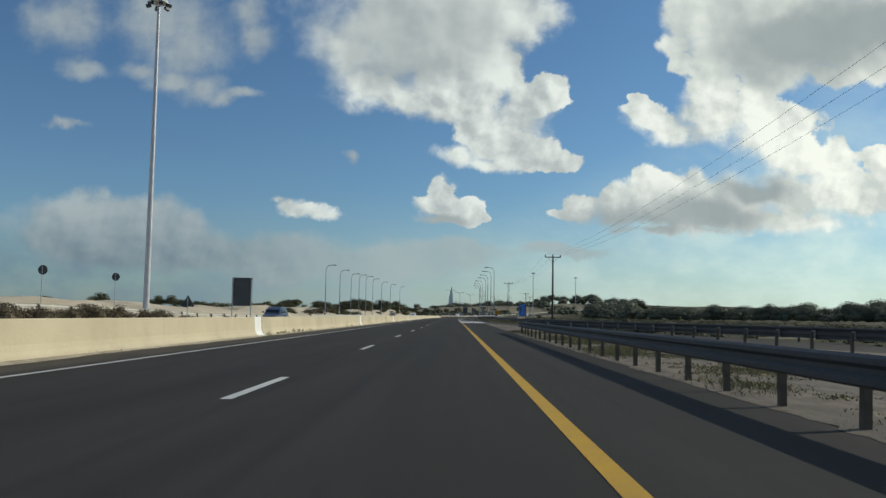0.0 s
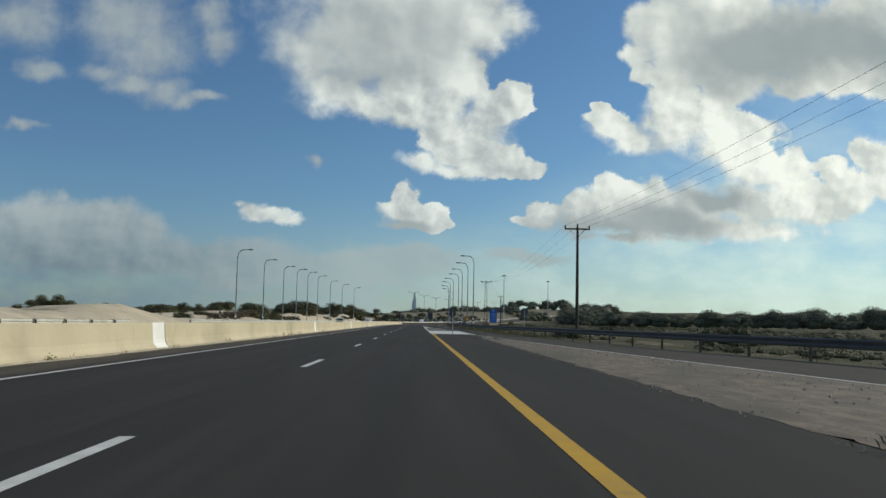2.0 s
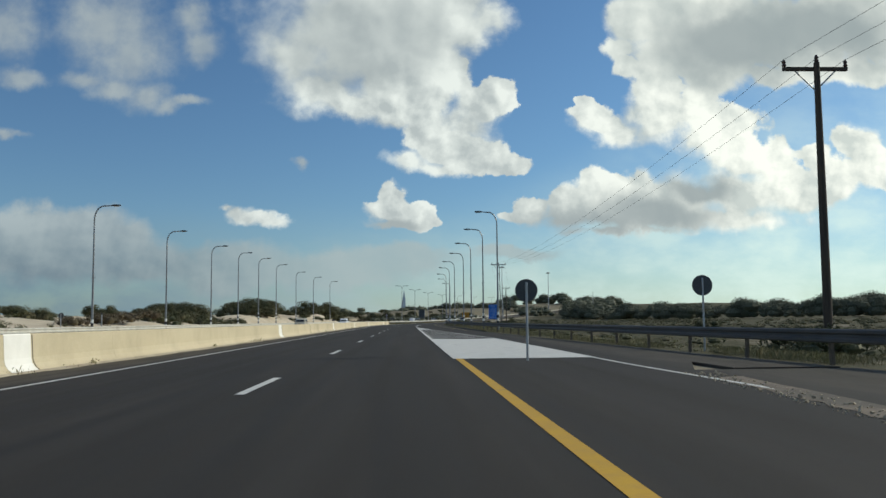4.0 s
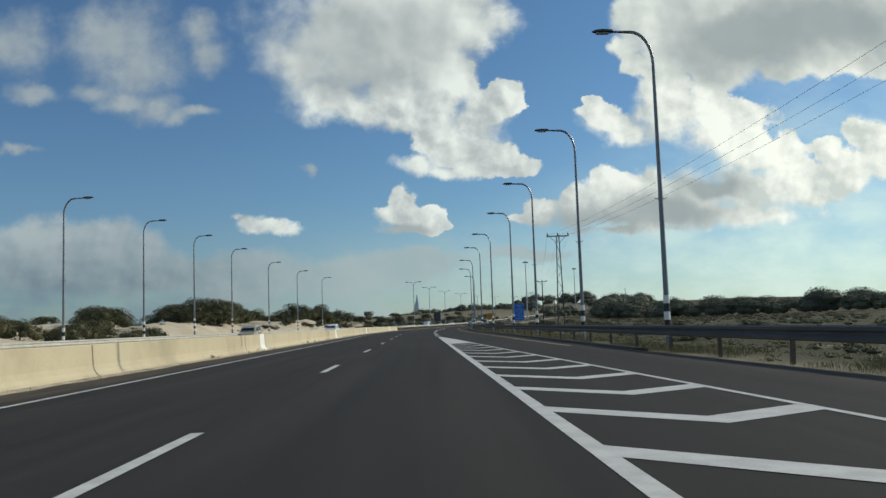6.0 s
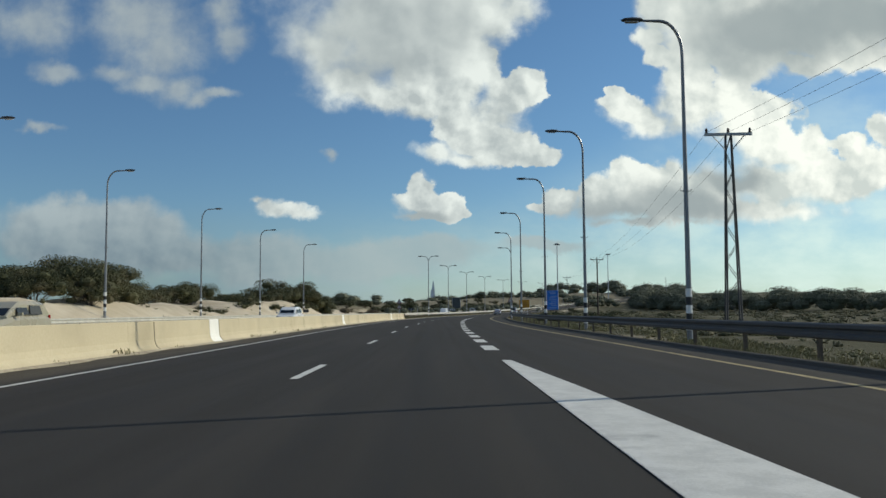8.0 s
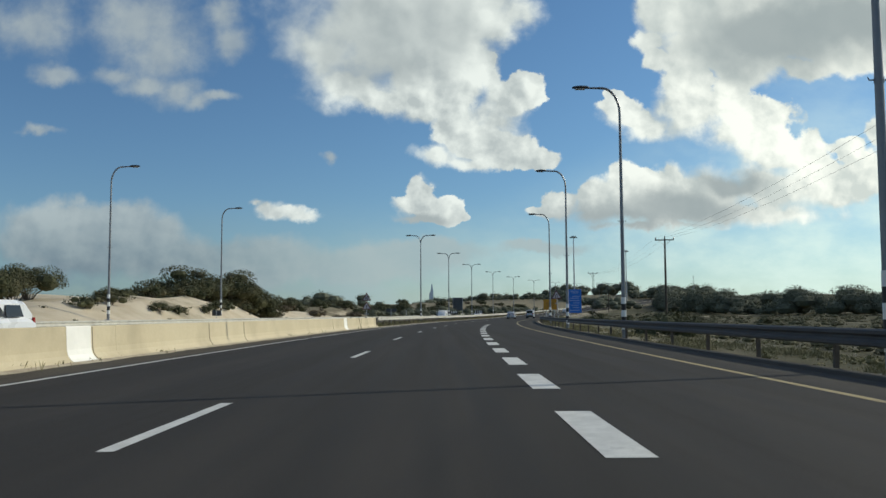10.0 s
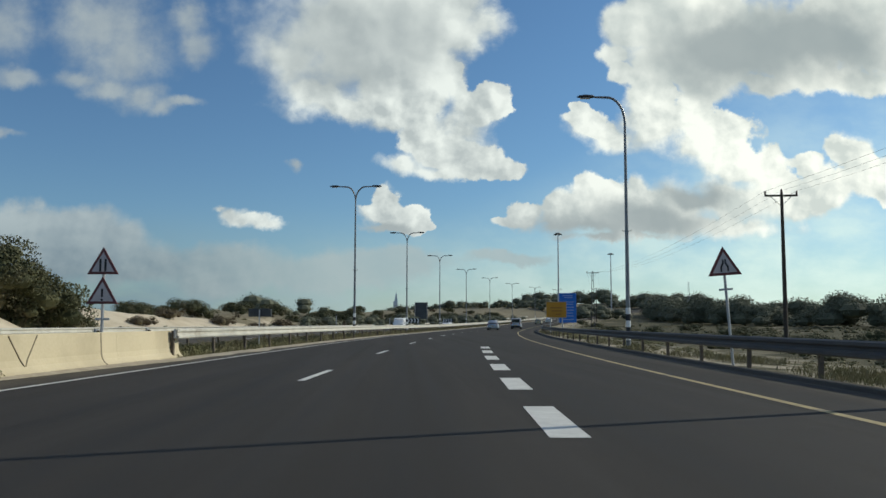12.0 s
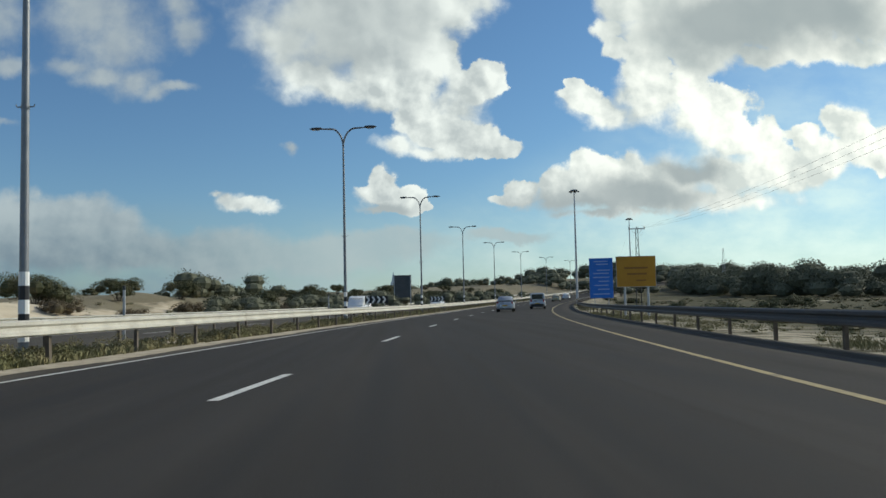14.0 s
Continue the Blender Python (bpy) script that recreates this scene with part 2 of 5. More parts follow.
# ---- materials ----
def surface(name, one, two, size=4.0, rough=0.8, metal=0.0, bump=0.15, grain=60.0, third=None, third_size=0.4, third_at=(0.55, 0.7), varied=0.0, stretch=(1, 1, 1), spec=0.4):
    """A material of two tones at one size, a fine grain, and where given a third tone in large stains."""
    mat = bpy.data.materials.new(name)
    mat.use_nodes = True
    g = Graph(mat.node_tree)
    bsdf = mat.node_tree.nodes["Principled BSDF"]
    place = g.add("TexCoord").outputs["Object"]
    place = g.vec("MULTIPLY", place, stretch)
    broad = g.noise(place, size, 5, 0.6)
    small = g.noise(place, grain, 3, 0.6)
    blend = g.math("ADD", g.math("MULTIPLY", broad, 0.65), g.math("MULTIPLY", small, 0.35))
    color = g.mix(g.step(blend, 0.36, 0.64), one, two)
    if third:
        color = g.mix(g.step(g.noise(place, third_size, 5, 0.6), *third_at), color, third)
    if varied:
        info = g.add("ObjectInfo").outputs["Random"]
        island = g.math("MULTIPLY_ADD", info, varied, 1.0 - varied / 2)
        color = g.mix(1.0, color, g.vec("SCALE", (1, 1, 1), scale=island), "MULTIPLY")
    g.put(bsdf.inputs["Base Color"], color)
    g.put(bsdf.inputs["Roughness"], g.step(broad, 0.2, 0.8, max(rough - 0.12, 0.02), min(rough + 0.1, 1.0)))
    bsdf.inputs["Metallic"].default_value = metal
    bsdf.inputs["Specular IOR Level"].default_value = spec
    if bump:
        node = g.add("Bump")
        node.inputs["Strength"].default_value = bump
        node.inputs["Distance"].default_value = 0.02
        g.put(node.inputs["Height"], blend)
        tree = mat.node_tree
        tree.links.new(node.outputs[0], bsdf.inputs["Normal"])
    return mat


def leaf_surface(name, one, two, three):
    """Foliage: tone by leaf clump, a little light through the leaves."""
    mat = bpy.data.materials.new(name)
    mat.use_nodes = True
    g = Graph(mat.node_tree)
    bsdf = mat.node_tree.nodes["Principled BSDF"]
    pick = g.add("NewGeometry").outputs["Random Per Island"]
    color = g.mix(pick, one, two)
    broad = g.noise(g.add("TexCoord").outputs["Object"], 0.5, 3, 0.5)
    color = g.mix(g.step(broad, 0.45, 0.7), color, three)
    g.put(bsdf.inputs["Base Color"], color)
    bsdf.inputs["Roughness"].default_value = 0.75
    bsdf.inputs["Specular IOR Level"].default_value = 0.2
    return mat


def asphalt_surface():
    """Dark asphalt: stone grain, wheel-worn bands along the lanes, seams and tar stains."""
    mat = bpy.data.materials.new("asphalt")
    mat.use_nodes = True
    g = Graph(mat.node_tree)
    bsdf = mat.node_tree.nodes["Principled BSDF"]
    place = g.add("TexCoord").outputs["Object"]
    grain = g.noise(place, 90.0, 3, 0.7)
    patch = g.noise(g.vec("MULTIPLY", place, (0.9, 0.05, 1)), 1.0, 5, 0.6)
    long = g.noise(g.vec("MULTIPLY", place, (2.2, 0.012, 1)), 1.0, 3, 0.5)
    color = g.mix(g.step(grain, 0.3, 0.7), (0.0245, 0.0225, 0.0206), (0.053, 0.049, 0.0448))
    color = g.mix(g.step(patch, 0.4, 0.72, 0.0, 0.6), color, (0.058, 0.0525, 0.047))
    color = g.mix(g.step(long, 0.45, 0.7, 0.0, 0.5), color, (0.027, 0.0252, 0.0235))
    # Dust on the shoulders.
    split = g.add("SeparateXYZ")
    g.put(split.inputs[0], place)
    bend = g.math("MAXIMUM", g.math("SUBTRACT", split.outputs[1], 235.0), 0.0)
    across = g.math("SUBTRACT", split.outputs[0], g.math("DIVIDE", g.math("MULTIPLY", bend, bend), 2220.0))
    dusty = g.math("ADD", g.step(across, -6.15, -6.75), g.step(across, 5.0, 6.1, 0.0, 0.6), clamp=True)
    spread = g.step(g.noise(g.vec("MULTIPLY", place, (2.0, 0.3, 1)), 1.2, 5, 0.6), 0.25, 0.6, 0.35, 1.0)
    color = g.mix(g.math("MULTIPLY", dusty, spread), color, g.mix(g.step(grain, 0.3, 0.7), (0.062, 0.054, 0.044), (0.112, 0.098, 0.078)))
    g.put(bsdf.inputs["Base Color"], color)
    g.put(bsdf.inputs["Roughness"], g.step(long, 0.3, 0.7, 0.92, 0.80))
    bsdf.inputs["Specular IOR Level"].default_value = 0.12
    node = g.add("Bump")
    node.inputs["Strength"].default_value = 0.25
    node.inputs["Distance"].default_value = 0.01
    g.put(node.inputs["Height"], grain)
    mat.node_tree.links.new(node.outputs[0], bsdf.inputs["Normal"])
    return mat


def plain(name, color, rough=0.5, metal=0.0, spec=0.5):
    mat = bpy.data.materials.new(name)
    mat.use_nodes = True
    bsdf = mat.node_tree.nodes["Principled BSDF"]
    bsdf.inputs["Base Color"].default_value = (*color, 1)
    bsdf.inputs["Roughness"].default_value = rough
    bsdf.inputs["Metallic"].default_value = metal
    bsdf.inputs["Specular IOR Level"].default_value = spec
    return mat


def ground_surface():
    """Pale dune sand on one side, dry scrub earth on the other, scrub patches on both."""
    mat = bpy.data.materials.new("sand_and_scrub")
    mat.use_nodes = True
    g = Graph(mat.node_tree)
    bsdf = mat.node_tree.nodes["Principled BSDF"]
    place = g.add("TexCoord").outputs["Object"]
    split = g.add("SeparateXYZ")
    g.put(split.inputs[0], place)
    grain = g.noise(place, 14.0, 4, 0.65)
    ripples = g.noise(place, 0.35, 6, 0.6)
    patch = g.noise(g.vec("MULTIPLY", place, (1, 0.6, 1)), 0.09, 7, 0.62)
    sand = g.mix(g.step(ripples, 0.3, 0.7), (0.50, 0.42, 0.30), (0.62, 0.54, 0.41))
    sand = g.mix(g.step(grain, 0.62, 0.75, 0.0, 0.35), sand, (0.28, 0.23, 0.15))
    scrub = g.mix(g.step(grain, 0.35, 0.65), (0.045, 0.046, 0.022), (0.105, 0.094, 0.054))
    earth = g.mix(g.step(ripples, 0.40, 0.62), (0.14, 0.118, 0.080), (0.26, 0.225, 0.165))
    overgrown = g.math("ADD", patch, g.step(split.outputs[1], 395.0, 470.0, 0.0, 0.34))
    dunes = g.mix(g.step(overgrown, 0.56, 0.68, 0.0, 0.75), sand, scrub)
    field = g.mix(g.step(patch, 0.34, 0.44), earth, scrub)
    field = g.mix(g.step(g.noise(g.vec("MULTIPLY", place, (1, 0.5, 1)), 0.16, 5, 0.6), 0.655, 0.69), field, (0.34, 0.30, 0.22))
    bend = g.math("MAXIMUM", g.math("SUBTRACT", split.outputs[1], 235.0), 0.0)
    across = g.math("SUBTRACT", split.outputs[0], g.math("DIVIDE", g.math("MULTIPLY", bend, bend), 2220.0))
    strip = g.math("MULTIPLY", g.step(across, 16.0, 9.5), g.step(split.outputs[1], 262.0, 300.0))
    strip = g.math("MULTIPLY", strip, g.step(g.noise(place, 0.55, 5, 0.6), 0.40, 0.56))
    field = g.mix(strip, field, g.mix(g.step(grain, 0.35, 0.65), (0.33, 0.29, 0.21), (0.47, 0.415, 0.315)))
    lane = g.math("ADD", across, g.math("MULTIPLY", g.math("SUBTRACT", patch, 0.5), 8.0))
    side = g.step(lane, 2.0, 9.0)
    g.put(bsdf.inputs["Base Color"], g.mix(side, dunes, field))
    bsdf.inputs["Roughness"].default_value = 0.95
    bsdf.inputs["Specular IOR Level"].default_value = 0.15
    node = g.add("Bump")
    node.inputs["Strength"].default_value = 0.5
    node.inputs["Distance"].default_value = 0.08
    g.put(node.inputs["Height"], g.math("ADD", grain, ripples))
    mat.node_tree.links.new(node.outputs[0], bsdf.inputs["Normal"])
    return mat


ASPHALT = asphalt_surface()
GROUND = ground_surface()
PAINT = surface("road_paint", (0.50, 0.495, 0.465), (0.66, 0.655, 0.62), 3.0, 0.7, bump=0.05, third=(0.34, 0.34, 0.33), third_size=1.3, third_at=(0.60, 0.78))
YELLOW = surface("yellow_road_paint", (0.46, 0.26, 0.012), (0.56, 0.33, 0.022), 3.0, 0.7, bump=0.05, third=(0.33, 0.22, 0.05), third_size=1.1, third_at=(0.58, 0.75))
OLD_YELLOW = surface("worn_yellow_paint", (0.30, 0.24, 0.12), (0.42, 0.34, 0.17), 3.0, 0.8, bump=0.05, third=(0.12, 0.11, 0.09), third_size=1.6, third_at=(0.5, 0.7))
CONCRETE = surface("pale_concrete", (0.52, 0.443, 0.295), (0.59, 0.51, 0.35), 0.5, 0.85, bump=0.06, grain=18, third=(0.42, 0.355, 0.235), third_size=0.3, third_at=(0.48, 0.75), varied=0.02)
WHITE_CONCRETE = surface("whitewashed_concrete", (0.78, 0.76, 0.70), (0.86, 0.84, 0.78), 2.0, 0.8, bump=0.08)
JOINT = surface("joint_dirt", (0.16, 0.13, 0.09), (0.26, 0.22, 0.15), 6.0, 0.95)
STEEL = surface("galvanised_steel", (0.36, 0.37, 0.38), (0.50, 0.51, 0.52), 2.0, 0.55, 0.55, 0.05, 30, third=(0.30, 0.27, 0.24), third_size=0.8, third_at=(0.6, 0.78))
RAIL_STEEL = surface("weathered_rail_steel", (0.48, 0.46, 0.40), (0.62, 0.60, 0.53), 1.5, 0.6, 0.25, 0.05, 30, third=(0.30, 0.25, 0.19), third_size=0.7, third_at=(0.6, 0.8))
# Rail steel with the shade of its sunless side put into the colour.
SHADED_ZINC = surface("shaded_zinc", (0.060, 0.060, 0.062), (0.105, 0.102, 0.10), 1.2, 0.7, 0.1, 0.05, 30)
POST_RUST = surface("rusty_post", (0.095, 0.077, 0.06), (0.155, 0.128, 0.10), 5.0, 0.8, 0.2, 0.1)
POLE = surface("painted_pole", (0.19, 0.20, 0.215), (0.27, 0.28, 0.295), 1.5, 0.5, 0.5, 0.03)
MAST = surface("mast_zinc", (0.42, 0.42, 0.44), (0.54, 0.54, 0.55), 1.0, 0.5, 0.5, 0.03)
BLACK = plain("black_paint", (0.012, 0.012, 0.015), 0.5)
WHITE = plain("white_paint", (0.78, 0.78, 0.76), 0.5)
HEAD = plain("lamp_housing", (0.05, 0.055, 0.06), 0.45, 0.3)
LENS = plain("lamp_glass", (0.35, 0.36, 0.36), 0.2)
WOOD = surface("tarred_wood", (0.045, 0.035, 0.028), (0.09, 0.072, 0.055), 3.0, 0.85, 0.0, 0.2, 40, stretch=(6, 6, 0.4))
CABLE = plain("cable", (0.03, 0.03, 0.032), 0.6)
GLAZED = plain("porcelain", (0.06, 0.035, 0.03), 0.25)
SIGN_BACK = surface("sign_back", (0.07, 0.075, 0.08), (0.105, 0.112, 0.118), 1.0, 0.6, 0.2, 0.02)
SIGN_BLUE = surface("blue_sign_face", (0.016, 0.14, 0.55), (0.025, 0.17, 0.62), 0.7, 0.4, 0.0, 0.0)
SIGN_ORANGE = surface("orange_sign_face", (0.42, 0.20, 0.012), (0.50, 0.25, 0.02), 0.7, 0.45, 0.0, 0.0)
SIGN_RED = plain("red_sign_border", (0.35, 0.02, 0.02), 0.45)
BAR_WHITE = plain("white_lettering", (0.30, 0.42, 0.66), 0.5)
BAR_DARK = plain("dark_lettering", (0.24, 0.105, 0.012), 0.5)
BARK = surface("grey_bark", (0.09, 0.07, 0.05), (0.16, 0.13, 0.10), 8.0, 0.9, 0.0, 0.3)
SHRUB = leaf_surface("shrub_leaves", (0.045, 0.052, 0.024), (0.115, 0.115, 0.058), (0.13, 0.115, 0.065))
BROWN_SHRUB = leaf_surface("dry_shrub_twigs", (0.085, 0.066, 0.042), (0.17, 0.135, 0.085), (0.12, 0.10, 0.055))
WOODS = leaf_surface("wood_leaves", (0.112, 0.118, 0.080), (0.145, 0.150, 0.100), (0.125, 0.131, 0.088))
GRASS = leaf_surface("dry_grass", (0.12, 0.115, 0.052), (0.30, 0.26, 0.145), (0.17, 0.165, 0.075))
SCRUB = leaf_surface("low_scrub_leaves", (0.075, 0.075, 0.038), (0.19, 0.165, 0.095), (0.12, 0.12, 0.06))
TYRE = plain("tyre_rubber", (0.015, 0.015, 0.016), 0.85)
GLASS = plain("tinted_window", (0.01, 0.012, 0.014), 0.12, 0.0, 0.35)
LIGHT_RED = plain("tail_lamp_red", (0.30, 0.012, 0.010), 0.25)
LIGHT_CLEAR = plain("headlamp_clear", (0.6, 0.62, 0.64), 0.12)
TRIM_BLACK = plain("black_plastic", (0.02, 0.02, 0.021), 0.6)
RIM = plain("alloy_rim", (0.42, 0.42, 0.44), 0.35, 0.8)
GRAVEL = surface("gravel_verge", (0.088, 0.068, 0.048), (0.215, 0.172, 0.128), 3.4, 0.95, 0.0, 0.6, 30, third=(0.10, 0.085, 0.063), third_size=0.55, third_at=(0.45, 0.66), stretch=(1, 0.35, 1))
DRIFT = surface("drifted_sand", (0.30, 0.25, 0.18), (0.46, 0.40, 0.30), 2.2, 0.95, 0.0, 0.4, 30, third=(0.20, 0.175, 0.13), third_size=0.9, third_at=(0.56, 0.74))
# Distance haze is mixed into the tower's colour: pale and bluish.
HAZED_STONE = surface("hazy_pale_tower", (0.50, 0.55, 0.60), (0.58, 0.63, 0.68), 0.2, 0.8, 0.0, 0.0)


# ---- builders ----
class Shape:
    """Gathers corners and faces for one mesh."""

    def __init__(self):
        self.v, self.f = [], []

    def box(self, size, at=(0, 0, 0), turn=None, taper=1.0):
        a, b, c = (d / 2 for d in size)
        n = len(self.v)
        for z, k in ((-c, 1.0), (c, taper)):
            for x, y in ((-a, -b), (a, -b), (a, b), (-a, b)):
                p = Vector((x * k, y * k, z))
                if turn:
                    p = turn @ p
                self.v.append((p.x + at[0], p.y + at[1], p.z + at[2]))
        for q in ((0, 3, 2, 1), (4, 5, 6, 7), (0, 1, 5, 4), (1, 2, 6, 5), (2, 3, 7, 6), (3, 0, 4, 7)):
            self.f.append(tuple(n + i for i in q))
        return self

    def tube(self, points, radii, sides=10, caps=True):
        """A round bar through the points, with a radius at each."""
        n = len(self.v)
        points = [Vector(p) for p in points]
        for i, p in enumerate(points):
            way = (points[min(i + 1, len(points) - 1)] - points[max(i - 1, 0)]).normalized()
            side = way.cross(Vector((0.31, 0.95, 0.05))).normalized()
            up = side.cross(way)
            for k in range(sides):
                a = 2 * math.pi * k / sides
                w = p + (side * math.cos(a) + up * math.sin(a)) * radii[i]
                self.v.append(tuple(w))
        for i in range(len(points) - 1):
            for k in range(sides):
                a, b = n + i * sides + k, n + i * sides + (k + 1) % sides
                self.f.append((a, b, b + sides, a + sides))
        if caps:
            self.f.append(tuple(n + k for k in reversed(range(sides))))
            last = n + (len(points) - 1) * sides
            self.f.append(tuple(last + k for k in range(sides)))
        return self

    def sweep(self, path, profile, closed=True):
        """The profile (to the right, up) carried along the path."""
        n, m = len(self.v), len(profile)
        path = [Vector(p) for p in path]
        for i, p in enumerate(path):
            way = path[min(i + 1, len(path) - 1)] - path[max(i - 1, 0)]
            side = Vector((way.y, -way.x, 0)).normalized()
            for r, h in profile:
                self.v.append((p.x + side.x * r, p.y + side.y * r, p.z + h))
        for i in range(len(path) - 1):
            for k in range(m if closed else m - 1):
                a, b = n + i * m + k, n + i * m + (k + 1) % m
                self.f.append((a, a + m, b + m, b))
        if closed:
            self.f.append(tuple(n + k for k in range(m)))
            last = n + (len(path) - 1) * m
            self.f.append(tuple(last + k for k in reversed(range(m))))
        return self

    def strip(self, left, right, thick=0.0):
        """A band between two lines of points, with sides where it has a thickness."""
        n = len(self.v)
        for a, b in zip(left, right):
            self.v += [tuple(a), tuple(b)]
        count = len(left)
        for i in range(count - 1):
            a = n + 2 * i
            self.f.append((a, a + 1, a + 3, a + 2))
        if thick:
            low = len(self.v)
            for a, b in zip(left, right):
                self.v += [(a[0], a[1], a[2] - thick), (b[0], b[1], b[2] - thick)]
            for i in range(count - 1):
                a, b = n + 2 * i, low + 2 * i
                self.f += [(a, a + 2, b + 2, b), (a + 1, b + 1, b + 3, a + 3)]
            a, b, c, d = n, low, n + 2 * count - 2, low + 2 * count - 2
            self.f += [(a, b, b + 1, a + 1), (c, c + 1, d + 1, d)]
        return self

    def lathe(self, rings, sides=16, at=(0, 0, 0)):
        """Rings of (radius, height) round the vertical."""
        n = len(self.v)
        for r, h in rings:
            for k in range(sides):
                a = 2 * math.pi * k / sides
                self.v.append((at[0] + r * math.cos(a), at[1] + r * math.sin(a), at[2] + h))
        for i in range(len(rings) - 1):
            for k in range(sides):
                a, b = n + i * sides + k, n + i * sides + (k + 1) % sides
                self.f.append((a, b, b + sides, a + sides))
        self.f.append(tuple(n + k for k in reversed(range(sides))))
        self.f.append(tuple(n + (len(rings) - 1) * sides + k for k in range(sides)))
        return self

    def mesh(self, name, material, smooth=False):
        data = bpy.data.meshes.new(name)
        data.from_pydata(self.v, [], self.f)
        data.materials.append(material)
        if smooth:
            data.polygons.foreach_set("use_smooth", [True] * len(data.polygons))
            data.set_sharp_from_angle(angle=radians(40))
        data.update()
        return data


def part(name, shape, material, parent, label="", smooth=False, at=None):
    """One mesh object under a thing or part."""
    data = shape if isinstance(shape, bpy.types.Mesh) else shape.mesh(name, material, smooth)
    ob = new(name, data)
    ob.parent = parent
    if at is not None:
        ob.matrix_basis = at
    return tagged(ob, label)


def thing(name, at, label, category, group="", kind=""):
    """An Empty at the base of a thing."""
    ob = new(name)
    ob.empty_display_size = 0.2
    ob.matrix_basis = at if isinstance(at, Matrix) else Matrix.Translation(at)
    return tagged(ob, label, category, group, kind)


# ---- the line of the road ----
BEND, RADIUS = 235.0, 1110.0


def rise(s):
    """Height of the road along its length: level, then a gentle climb."""
    a = max(0.0, min(s, 900.0) - 385.0)
    return 5.2e-5 * a * a


def rp(s, o, z=0.0):
    """The place s metres along the road and o metres to the right of its axis."""
    if s < BEND:
        return Vector((o, s, z + rise(s)))
    a = (s - BEND) / RADIUS
    return Vector((RADIUS - (RADIUS - o) * math.cos(a), BEND + (RADIUS - o) * math.sin(a), z + rise(s)))


def heading(s):
    """Turn of the road in degrees about the vertical."""
    return -math.degrees(max(0.0, s - BEND) / RADIUS)


def road_at(x, y):
    """Along and across for a place in the world."""
    if y < BEND:
        return y, x
    dx, dy = RADIUS - x, y - BEND
    return BEND + math.atan2(dy, dx) * RADIUS, RADIUS - math.hypot(dx, dy)


def stand(s, o, z=0.0, turn=0.0):
    p = rp(s, o, z)
    return pose(p.x, p.y, p.z, 0, 0, heading(s) + turn)


def along(table, s):
    """Straight lines between rows of (s, value)."""
    return float(np.interp(s, [r[0] for r in table], [r[1] for r in table]))


def smooth01(a, b, x):
    t = min(1.0, max(0.0, (x - a) / (b - a)))
    return t * t * (3 - 2 * t)


RIGHT_EDGE = [(-80, 3.75), (50, 3.75), (100, 4.1), (112, 5.0), (114, 6.25), (1000, 6.25)]
RAMP_LEFT = [(-40, 40.0), (0, 21.0), (30, 13.5), (60, 8.6), (75, 7.2), (88, 6.2), (105, 5.0), (115, 4.6), (143, 4.4), (155, 3.8), (166, 3.3), (176, 2.8), (188, 2.3), (199, 1.85), (206, 1.5), (212, 1.14)]
RAMP_RIGHT = [(-40, 46.5), (0, 27.0), (30, 19.0), (60, 13.6), (88, 10.2), (120, 7.9), (150, 6.7), (172, 6.3), (1000, 6.3)]


def ground_height(x, y):
    s, o = road_at(x, y)
    s = min(max(s, -100.0), 1200.0)
    near = 1.0 - smooth01(60, 320, abs(o))
    z = rise(s) * near - 0.07
    if o < -22:
        back = 15.0 * smooth01(338, 352, s)
        bank = smooth01(22.0 + back * 0.7, 28.0 + back, -o)
        n = noise.noise(Vector((x / 19, y / 21, 0.3))) + 0.5 * noise.noise(Vector((x / 8, y / 8, 4.1))) + 0.30 * noise.noise(Vector((x / 3.4, y / 3.4, 2.2)))
        far = 1.0 - 0.35 * smooth01(120, 300, -o)
        tall = 1.1 + 0.5 * smooth01(215, 240, s) + 0.35 * smooth01(310, 325, s)
        mound = sum(a * math.exp(-((s - c) / w) ** 2 - ((o + d) / 6.0) ** 2) for c, d, a, w in ((239, 28, 0.25, 7), (283, 28, 0.7, 8), (301, 29, 0.5, 6), (322, 30, 0.2, 9)))
        z += bank * (far * tall * max(0.2, 1.0 + 0.95 * n) + mound)
    elif o > along(RAMP_RIGHT, s) + 1.5:
        e = o - along(RAMP_RIGHT, s) - 1.5
        z += -0.25 * smooth01(0, 4, e) + 0.35 * noise.noise(Vector((x / 9, y / 9, 1.7))) * smooth01(2, 10, e) + 1.2 * smooth01(40, 140, e)
    return z


# ---- ground ----
def build_ground():
    xs = [-4000, -2500, -1500, -900, -600, -420, -320, -250, -200, -165, -140] + list(np.arange(-120, -20, 2.0)) + list(np.arange(-20, 60, 2.0)) + list(np.arange(60, 150, 6.0)) + [150, 170, 200, 250, 320, 420, 600, 900, 1500, 2500, 4000]
    ys = [-4000, -2000, -1000, -500, -250, -120, -60] + list(np.arange(-30, 560, 2.5)) + list(np.arange(560, 900, 10)) + [950, 1050, 1200, 1500, 2000, 3000, 4500]
    verts = [(float(x), float(y), ground_height(float(x), float(y))) for y in ys for x in xs]
    w = len(xs)
    faces = [(j * w + i, j * w + i + 1, (j + 1) * w + i + 1, (j + 1) * w + i) for j in range(len(ys) - 1) for i in range(w - 1)]
    data = bpy.data.meshes.new("ground")
    data.from_pydata(verts, [], faces)
    data.materials.append(GROUND)
    data.polygons.foreach_set("use_smooth", [True] * len(data.polygons))
    return tagged(new("ground", data), "pale dune sand and dry scrub ground beside the motorway", "ground", kind="structure")


ground = build_ground()

